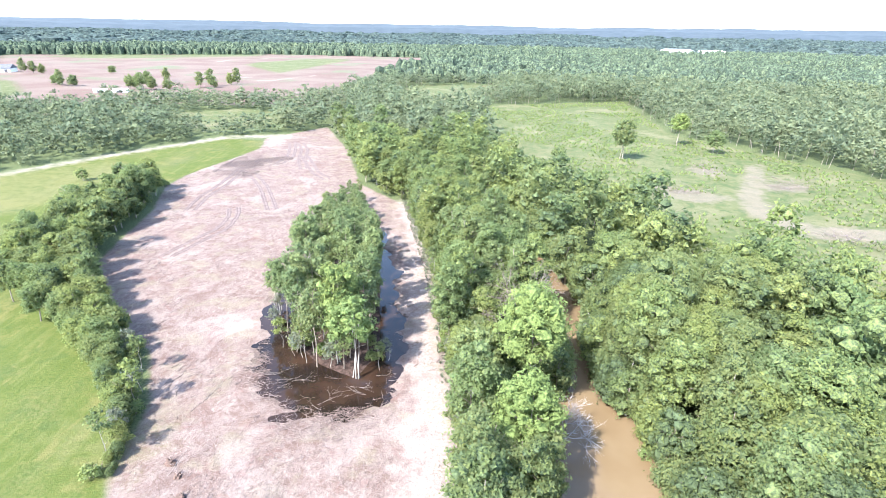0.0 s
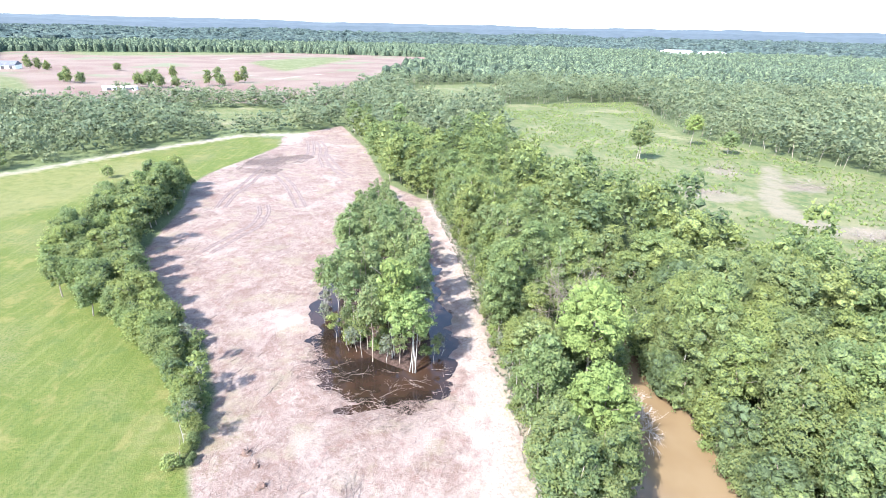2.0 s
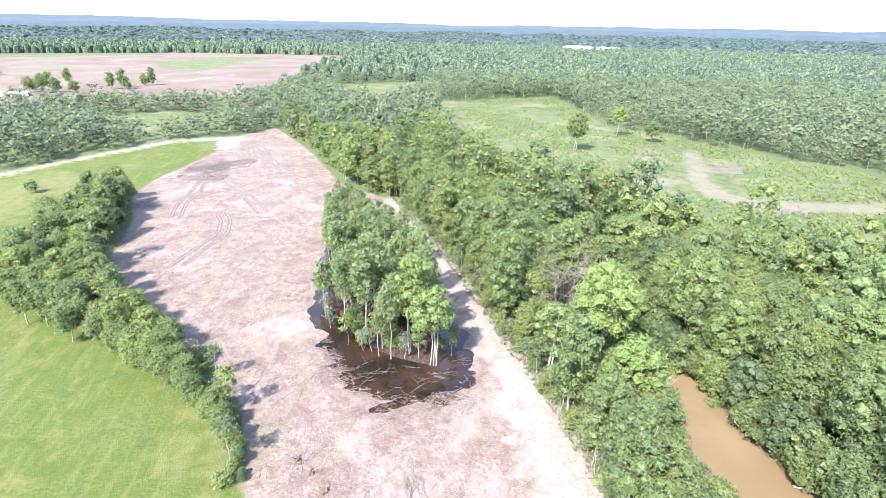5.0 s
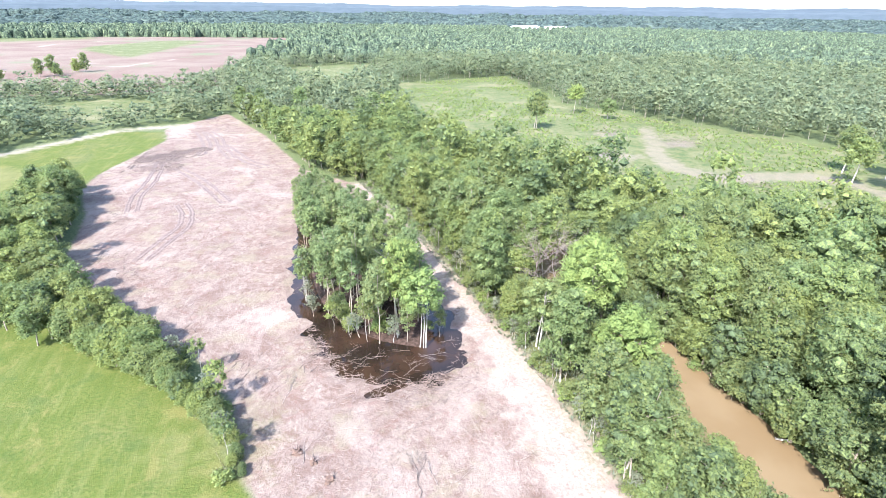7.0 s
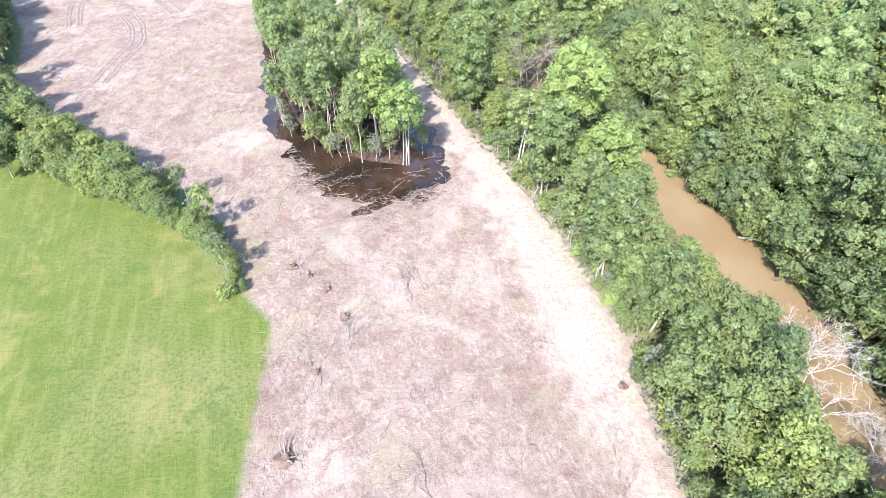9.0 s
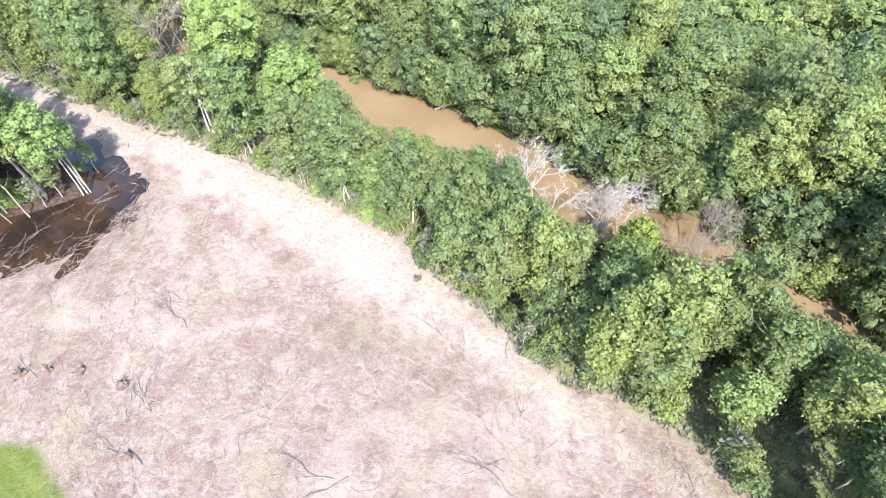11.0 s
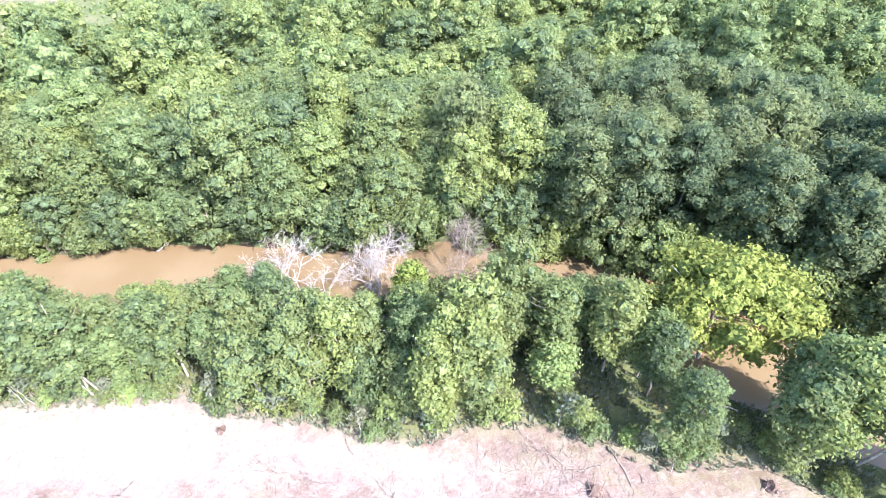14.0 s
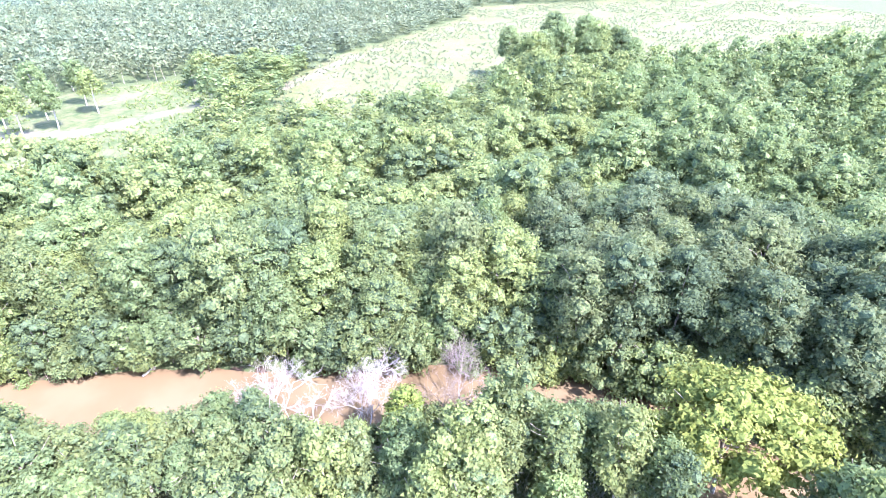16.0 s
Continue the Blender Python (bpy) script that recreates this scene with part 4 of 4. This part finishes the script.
dead_tree(613, 30.2, 62.2, 0.8, (-0.3, 1, 0.45), 7.0, "pale leaning trunk over the river", r=0.22, depth=1, name="fallen_log")
dead_tree(614, 14.6, 54.8, 0.6, (0.55, 0.05, 0.8), 4.2, "bleached leafless snag leaning over the water", r=0.09, depth=4)
dead_tree(615, 15.0, 53.4, 0.6, (0.6, -0.05, 0.8), 3.6, "bleached leafless snag leaning over the water", r=0.09, depth=4)


def fallen(seed, depth=3, L=3.0, r=0.04, mat=None):
    rng = np.random.RandomState(seed)
    st = branching(rng, (0, 0, 0.12), (1, 0, 0.02), L, r, depth, 0.0, 4, 2, 0.42)
    V, F = joined(st)
    V[:, 2] = 0.05 + 0.3 * np.abs(V[:, 2])
    return mesh_of("fallen_branch", V, F, mat or (DRIFT if seed % 3 else BRUSH), True)


SUNKEN = [fallen(660 + i, 4, 1.5, 0.03, DRIFT) for i in range(4)]
BRANCHES = [fallen(640 + i, 2 + i % 2, 2.4 + 0.5 * (i % 4)) for i in range(8)]


def lay(i, x, y, turn, s=1.0, label="bare fallen branch lying on cleared earth", group="fallen branches"):
    ob = new("fallen_branch", BRANCHES[i % 8])
    ob.matrix_basis = pose(x, y, zat(x, y), 0, 0, turn) @ Matrix.Diagonal((s, s, s, 1))
    return tagged(ob, label, "branch", group)


SPOTS = [(-15.8, -24.5, 40), (-13.7, -28.5, 150), (-14.2, -29.8, 100), (-17, -29.1, 85), (-7.8, -13.1, 60), (-6.1, -12.5, 170), (-16.6, -20.2, 30), (-6.8, 41.5, 20),
         (-17.4, 40.5, 100), (-13.7, 2.8, 70), (-2.1, 8.9, 200), (-19.1, 40.8, 95), (-18, 42, 110), (-20, 39, 80), (-24.7, 26.4, 200), (-23.6, 27.2, 160), (-25.3, 25.6, 230),
         (-23.6, 15.1, 120), (-24.2, 16, 90), (-22.8, 14.2, 150), (-10.6, 55.8, 30), (-9.2, 49.6, 10), (-11.5, 53, 200), (-14, 3, 140), (-21.1, 24.5, 0), (-38.6, 52.2, 40),
         (-19.4, 41.9, 60), (-34.6, 59.1, 70), (-30, 36, 45), (-32, 31, 100), (-40.5, 47.5, 110), (-28, 20, 10), (-8, -16, 100), (-10, -18, 15)]
for i, (x, y, a) in enumerate(SPOTS):
    lay(i, x, y, a, 0.8 + 0.15 * (i % 5))
rng = np.random.RandomState(69)
for i in range(26):
    cx, cy = rng.uniform(-38, 0), rng.uniform(-34, 52)
    if sdist(DIRT, np.array([cx]), np.array([cy]))[0] < 2.5:
        continue
    turn = rng.uniform(0, 180)
    for j in range(1 + rng.randint(5)):
        lay(rng.randint(8), cx + rng.normal(scale=0.8), cy + rng.normal(scale=0.8), turn + rng.normal(scale=22), rng.uniform(0.55, 1.25))
rng = np.random.RandomState(70)
for i in range(52):
    x, y = rng.uniform(-28, -6), rng.uniform(52, 69)
    if sdist(POND, np.array([x]), np.array([y]))[0] > -2.0:
        ob = lay(i, x, y, rng.uniform(-40, 40) + 180 * (i % 2), rng.uniform(0.8, 1.4), "bleached branch lying in dark pond water", "branches in the pond")
        ob.data = SUNKEN[i % 4]
        ob.location.z = max(ob.location.z, -0.18)


def litter(name, seed, n, poly, mat, lmin, lmax, rmin, rmax, label, bias=None, lift=0.05):
    """Sticks strewn over the earth, thicker in drifts."""
    rng = np.random.RandomState(seed)
    P = np.array(poly)
    X, Y = rng.uniform(P[:, 0].min(), P[:, 0].max(), n * 5), rng.uniform(P[:, 1].min(), P[:, 1].max(), n * 5)
    ok = (sdist(poly, X, Y) > 0.3) & (fbm(X, Y, 4.0, seed) + rng.normal(scale=0.5, size=X.shape) > 0.35) & (sdist(POND, X, Y) < 2.0)
    X, Y = X[ok][:n], Y[ok][:n]
    n = len(X)
    a = rng.uniform(0, np.pi, n) if bias is None else rng.normal(radians(bias), 0.5, n)
    L, r = rng.uniform(lmin, lmax, n), rng.uniform(rmin, rmax, n)
    c, s = np.cos(a), np.sin(a)
    Z = ground_z(X, Y) + lift
    bend = rng.normal(scale=0.06, size=n) * L
    V = np.zeros((n, 9, 3))
    for i, (t, b, w) in enumerate(((-0.5, 0, 1), (0, 1, 0.9), (0.5, 0, 0.4))):
        for j, (u, h) in enumerate(((-1, 0), (1, 0), (0, 1.6))):
            V[:, i * 3 + j, 0] = X + c * L * t - s * (bend * b + u * r * w)
            V[:, i * 3 + j, 1] = Y + s * L * t + c * (bend * b + u * r * w)
            V[:, i * 3 + j, 2] = Z + h * r * w + (0.05 if i == 2 else 0)
    f = np.array([(i * 3 + j, i * 3 + (j + 1) % 3, i * 3 + 3 + (j + 1) % 3, i * 3 + 3 + j) for i in range(2) for j in range(3)])
    F = (np.arange(n)[:, None, None] * 9 + f[None]).reshape(-1, 4)
    tagged(new(name, mesh_of(name, V.reshape(-1, 3), F, mat)), label, "brush litter", kind="stuff")


NEARDIRT = [(-38, 44), (-40, 60), (-30, 56), (-4, 52), (2.5, 54), (2.5, 26), (-2, 8), (-4, -6), (-9, -28), (-15, -38), (-40, -40), (-42, 0), (-39, 26)]
litter("dark_brush_litter", 81, 6500, NEARDIRT, BRUSH, 0.2, 1.0, 0.01, 0.024, "shredded brown brush strewn over cleared earth")
litter("pale_brush_litter", 82, 3000, NEARDIRT, DRIFT, 0.2, 1.0, 0.007, 0.014, "bleached sticks strewn over cleared earth")
litter("field_brush_litter", 83, 3200, DIRT[1:17], BRUSH, 0.6, 2.2, 0.015, 0.035, "long rows of brown brush left by clearing", bias=55)
litter("windrow_brush_litter", 85, 2600, [(-86, 186), (-68, 184), (-60, 214), (-74, 226), (-84, 214)], BRUSH, 0.8, 2.6, 0.02, 0.05, "dark rows of brush left on cleared earth", bias=75)
litter("pond_brush_litter", 84, 1500, [(-31, 60), (-27, 54), (-8, 53), (-5, 62), (-9, 70), (-26, 74), (-31, 80)], BRUSH, 0.4, 1.7, 0.015, 0.035, "bleached sticks half sunk in the pond", lift=0.25)


def mound(name, seed, x, y, r, h, mat, label, category):
    """A lumpy clod or root ball."""
    rng = np.random.RandomState(seed)
    bm = bmesh.new()
    bmesh.ops.create_icosphere(bm, subdivisions=2, radius=1.0)
    for v in bm.verts:
        k = 1 + 0.75 * noise.noise(v.co * 1.7 + Vector((seed, 0, 0)))
        v.co = Vector((v.co.x * r * k, v.co.y * r * k, v.co.z * h * k))
    me = bpy.data.meshes.new(name)
    bm.to_mesh(me)
    bm.free()
    me.materials.append(mat)
    ob = new(name, me)
    for _ in range(6):
        a, b = rng.uniform(0, 6.28), rng.uniform(0.1, 0.9)
        d = np.array([math.cos(a), math.sin(a), b])
        V, F = tube(wander(rng, d * r * 0.5, d * r * rng.uniform(1.2, 1.9), 4, 0.1), np.linspace(r * 0.12, r * 0.03, 4), 5)
        part("root", mesh_of("root", V, F, BRUSH, True), ob)
    ob.location = (x, y, zat(x, y) + h * 0.25)
    return tagged(ob, label, category)


for k, (x, y, r, h) in enumerate([(-36.5, 24.2, 0.9, 0.5), (-29.4, 44.4, 0.6, 0.35), (-27.9, 39.3, 0.6, 0.45), (-32.9, 49.5, 0.6, 0.4), (-32.2, 32.9, 0.5, 0.35), (-11.2, -30.4, 0.6, 0.6),
                                  (-1.4, 21.1, 0.45, 0.3), (-10.3, -14.6, 0.6, 0.5), (-31, 47.5, 0.5, 0.3)]):
    mound("root_ball", 700 + k, x, y, r, h, SOIL_DARK, "dark upturned stump with broken roots on cleared earth", "stump")


def shrubs():
    kinds = [make_tree(720 + i, "shrub", h, r, 0.15, n=int(n * 1.5), leaf=0.18, lobes=10, r0=0.05, count=4, stems=3, mat=m,
                       label="low leafy green shrub on the riverbank") for i, (h, r, n, m) in enumerate(
        [(3.0, 1.6, 520, LEAF), (2.2, 1.3, 380, LEAF_BRIGHT), (4.0, 1.8, 620, LEAF), (2.6, 1.5, 420, LEAF)])]
    rng = np.random.RandomState(73)
    spots = []
    for edge, off, gap in ((WESTBANK[1:15], 0.3, 2.3), (EASTBANK[:11], 0.3, 2.6)):
        E = np.array(edge, float)
        for a, b in zip(E, E[1:]):
            n = max(int(np.hypot(*(b - a)) / gap), 1)
            for i in range(n):
                spots.append(a + (b - a) * (i + rng.uniform(0, 1)) / n + rng.normal(scale=0.5, size=2))
    for (x, y) in HEDGE[:7]:
        for _ in range(3):
            spots.append(np.array([x - 1.5, y]) + rng.normal(scale=2.0, size=2))
    for _ in range(34):
        x, y = rng.uniform(-28, -10.5), rng.uniform(68, 92)
        if sdist(ISLAND, np.array([x]), np.array([y]))[0] > -0.5:
            spots.append(np.array([x, y]))
    for i, (x, y) in enumerate(spots):
        v = kinds[i % 4]
        c = place(rng, v, x, y, rng.uniform(0.55, 1.05), i < 4)
        tagged(c, category="shrub", group="bank shrubs")


shrubs()


def saplings():
    kinds = [make_tree(760 + i, "sapling", h, r, z, n=n, leaf=0.2, lobes=9, r0=0.055, count=5, stems=st, bark=BARK_PALE, mat=LEAF_GREY if i % 2 else LEAF,
                       label="thin pale-stemmed sapling with sparse leaves") for i, (h, r, z, n, st) in enumerate([(7, 1.3, 2.6, 420, 1), (5.5, 1.1, 1.8, 300, 2), (8.5, 1.4, 3.8, 380, 1), (4.5, 1.0, 1.2, 260, 1)])]
    rng = np.random.RandomState(77)
    spots = []
    E = np.array(WESTBANK[1:14], float)
    for a, b in zip(E, E[1:]):
        n = max(int(np.hypot(*(b - a)) / 3.6), 1)
        for i in range(n):
            spots.append(a + (b - a) * (i + rng.uniform(0, 1)) / n + np.array([rng.uniform(-0.6, 0.8), 0]))
    for x, y in [(-31, 92), (-30.5, 86), (-30.8, 89), (-29, 82), (-26, 76), (-23, 73), (-21, 71), (-17, 69.5), (-10, 70), (-9.5, 73)]:
        spots.append(np.array([x, y]) + rng.normal(scale=0.5, size=2))
    for x, y in [(-40.6, 50), (-41.5, 54), (-42.5, 60), (-44, 63), (-46, 68), (-50, 72.5)]:
        spots.append(np.array([x, y]))
    for i, (x, y) in enumerate(spots):
        tagged(place(rng, kinds[i % 4], x, y, rng.uniform(0.7, 1.15), i < 4), category="sapling", group="saplings along the edges")


saplings()


def tufts(name, seed, n, poly, mat, size, label, keep):
    """Weeds and grass: small upright sprays."""
    rng = np.random.RandomState(seed)
    P = np.array(poly)
    X, Y = rng.uniform(P[:, 0].min(), P[:, 0].max(), n * 8), rng.uniform(P[:, 1].min(), P[:, 1].max(), n * 8)
    ok = (sdist(poly, X, Y) > 0) & keep(X, Y)
    X, Y = X[ok][:n], Y[ok][:n]
    n, k = len(X), 6
    c = np.repeat(np.stack([X, Y, ground_z(X, Y)], -1), k, 0)
    a = rng.uniform(0, 6.28, n * k)
    d = np.stack([np.cos(a), np.sin(a), np.zeros(n * k)], -1)
    w = np.stack([-np.sin(a), np.cos(a), np.zeros(n * k)], -1)
    h = (size * rng.uniform(0.5, 1.2, n * k))[:, None]
    up = np.array([0, 0, 1.0])
    p = c + d * h * 0.25 * rng.uniform(0, 1.5, (n * k, 1))
    V = np.stack([p - up * 0.05 + w * h * 0.2, p + up * h + d * h * 0.6, p - w * h * 0.35 + up * h * 0.4 + d * h * 0.3], 1)
    V = V.reshape(-1, 3)
    me = mesh_of(name, V, np.arange(len(V)).reshape(-1, 3), mat, False, np.repeat(rng.uniform(0, 1, n), k))
    tagged(new(name, me), label, "weeds", kind="stuff")


BANKSTRIP = [(-12, 158), (-3.5, 107), (0.5, 68), (2.4, 54), (2.2, 26), (0, 21), (-2.5, 10), (-5, 2), (-3.5, -5), (-4, -11), (-9, -21), (-9.5, -30), (-14, -38),
             (-9, -42), (0, -30), (6, -20), (8, 0), (9, 30), (10, 60), (10, 100), (0, 160)]
tufts("bank_weeds", 91, 6500, BANKSTRIP, LEAF_GREY, 0.42, "pale green weeds and dry grass along the bank edge", lambda X, Y: sline(RIVER, X, Y) < -0.5)
tufts("meadow_weeds", 92, 6000, MEADOW, LEAF_BRIGHT, 0.8, "bushy regrowth over the rough meadow", lambda X, Y: (fbm(X, Y, 14.0, 6) > -0.2) & (sline(HAULROAD, X, Y) < -1))
tufts("east_field_weeds", 93, 8000, EASTFIELD, LEAF_MID, 0.85, "rows of bushy regrowth over the eastern field", lambda X, Y: fbm(X, Y, 14.0, 2) + 0.5 * fbm(X, Y, 3.0, 5) > -0.35)


# ---- brush piles on the meadow ----
def brush_pile(seed, x, y, size, label):
    rng = np.random.RandomState(seed)
    ob = new("brush_pile")
    ob.location = (x, y, 0)
    for i in range(18):
        b = part("branch", BRANCHES[i % 8], ob)
        b.matrix_basis = pose(rng.normal(scale=size * 0.3), rng.normal(scale=size * 0.18), 0.1 + rng.uniform(0, 0.6), rng.uniform(-15, 15), rng.uniform(-10, 10), rng.uniform(0, 360)) @ Matrix.Diagonal((1.8, 1.8, 1.8, 1))
    return tagged(ob, label, "brush pile", "brush piles")


brush_pile(801, 121, 180, 8, "low pile of cut branches on bare meadow")
brush_pile(802, 127, 184, 6, "low pile of cut branches beside a haul road")
brush_pile(803, 104, 205, 9, "spread grey pile of cut branches on the meadow")
brush_pile(804, 106, 128, 6, "low pile of cut branches beside a haul road")
brush_pile(805, 85, 172, 7, "low pile of cut branches on bare meadow")


# ---- wheel ruts ----
def rut(seed, path, label="pair of tyre ruts pressed into cleared earth"):
    rng = np.random.RandomState(seed)
    ob = new("wheel_rut")
    P = np.array(path, float)
    s = np.linspace(0, 1, 26)
    t = np.linspace(0, 1, len(P))
    c = np.stack([np.interp(s, t, P[:, 0]), np.interp(s, t, P[:, 1])], -1)
    for _ in range(3):
        c[1:-1] = (c[:-2] + 2 * c[1:-1] + c[2:]) / 4
    d = np.gradient(c, axis=0)
    d /= np.linalg.norm(d, axis=1, keepdims=True)
    w = np.stack([-d[:, 1], d[:, 0]], -1)
    for off in (-1.25, 1.25):
        e = c + w * off + rng.normal(scale=0.08, size=c.shape)
        rows = []
        for u, h in ((-0.75, -0.06), (-0.42, 0.14), (-0.2, 0.0), (0.2, 0.0), (0.42, 0.14), (0.75, -0.06)):
            q = e + w * u
            z = ground_z(q[:, 0], q[:, 1]) + h * (1 + rng.normal(scale=0.3, size=len(q))) + 0.03
            z[0] = z[-1] = z[0] - 0.2
            rows.append(np.concatenate([q, z[:, None]], 1))
        V = np.stack(rows, 1).reshape(-1, 3)
        F = [(i * 6 + j, i * 6 + j + 1, i * 6 + 7 + j, i * 6 + 6 + j) for i in range(25) for j in range(5)]
        part("track", mesh_of("track", V, F, RUT, True), ob)
    return tagged(ob, label, "tyre ruts")


RUT = plain("rutted_earth", (0.085, 0.06, 0.052), (0.135, 0.102, 0.088), 0.8, 0.95, 0.1)
rut(1, [(-70, 247), (-66, 232), (-63, 218), (-64, 205)])
rut(2, [(-66, 247), (-60, 230), (-57, 212), (-52, 196)])
rut(3, [(-62, 150), (-59, 142), (-58, 132), (-62, 120), (-64, 112)])
rut(4, [(-76, 200), (-74, 175), (-75, 158), (-73, 145)])
rut(5, [(-60, 225), (-52, 205), (-46, 190), (-40, 182)])
rut(6, [(-70, 190), (-60, 172), (-54, 158), (-50, 148)])


# ---- far buildings ----
WALLPAINT = plain("pale_metal_cladding", (0.62, 0.62, 0.6), (0.75, 0.75, 0.73), 0.3, 0.6)
ROOFMETAL = plain("white_metal_roof", (0.7, 0.7, 0.69), (0.8, 0.8, 0.79), 0.2, 0.5)
ROOFDARK = plain("dark_shingle_roof", (0.06, 0.065, 0.08), (0.1, 0.105, 0.12), 0.5, 0.9)
DARKOPEN = plain("dark_doorway", (0.03, 0.03, 0.035), (0.06, 0.06, 0.065), 0.5, 0.6)


def box(bm, x0, y0, z0, x1, y1, z1):
    bmesh.ops.create_cube(bm, size=1.0, matrix=Matrix.Translation(((x0 + x1) / 2, (y0 + y1) / 2, (z0 + z1) / 2)) @ Matrix.Diagonal((x1 - x0, y1 - y0, z1 - z0, 1)))


def bm_mesh(name, bm, mat):
    me = bpy.data.meshes.new(name)
    bm.to_mesh(me)
    bm.free()
    me.materials.append(mat)
    return me


def building(name, x, y, w, d, h, rise, turn, wall_mat, roof_mat, doors, label):
    ob = new(name)
    ob.matrix_basis = pose(x, y, 0, 0, 0, turn)
    bm = bmesh.new()
    box(bm, -w / 2, -d / 2, -0.3, w / 2, d / 2, h)
    part("wall", bm_mesh("wall", bm, wall_mat), ob)
    bm = bmesh.new()
    e = 0.03 * w
    q = [(-w / 2 - e, -d / 2 - e, h), (w / 2 + e, -d / 2 - e, h), (w / 2 + e, d / 2 + e, h), (-w / 2 - e, d / 2 + e, h), (-w / 2 - e, 0, h + rise), (w / 2 + e, 0, h + rise)]
    v = [bm.verts.new((a, b, c + 0.02)) for a, b, c in q]
    for f in ((0, 1, 5, 4), (2, 3, 4, 5), (0, 4, 3), (1, 2, 5), (0, 3, 2, 1)):
        bm.faces.new([v[i] for i in f])
    part("roof", bm_mesh("roof", bm, roof_mat), ob)
    for i in range(doors):
        bm = bmesh.new()
        cx = (i + 0.5) / doors * w - w / 2
        box(bm, cx - w / doors * 0.2, -d / 2 - 0.12, 0, cx + w / doors * 0.2, -d / 2 + 0.05, h * 0.7)
        part("door", bm_mesh("door", bm, DARKOPEN), ob)
    return tagged(ob, label, "building")


building("warehouse", 600, 1440, 62, 50, 9, 4, 5, WALLPAINT, ROOFMETAL, 5, "large white warehouse roof far off in the forest")
building("warehouse", 690, 1438, 50, 40, 8, 3, 5, WALLPAINT, ROOFMETAL, 5, "long low white warehouse far off in the forest")
building("shed", -268, 428, 9, 5, 2.3, 0.8, 20, WALLPAINT, ROOFMETAL, 1, "white metal shed beside the woods")
building("shed", -254, 431, 11, 5, 2.4, 0.8, 10, WALLPAINT, ROOFMETAL, 1, "small white trailer shed beside the woods")
building("farmhouse", -478, 600, 24, 14, 4, 4, 10, WALLPAINT, ROOFDARK, 3, "low farmhouse with a dark roof beside the pink field")
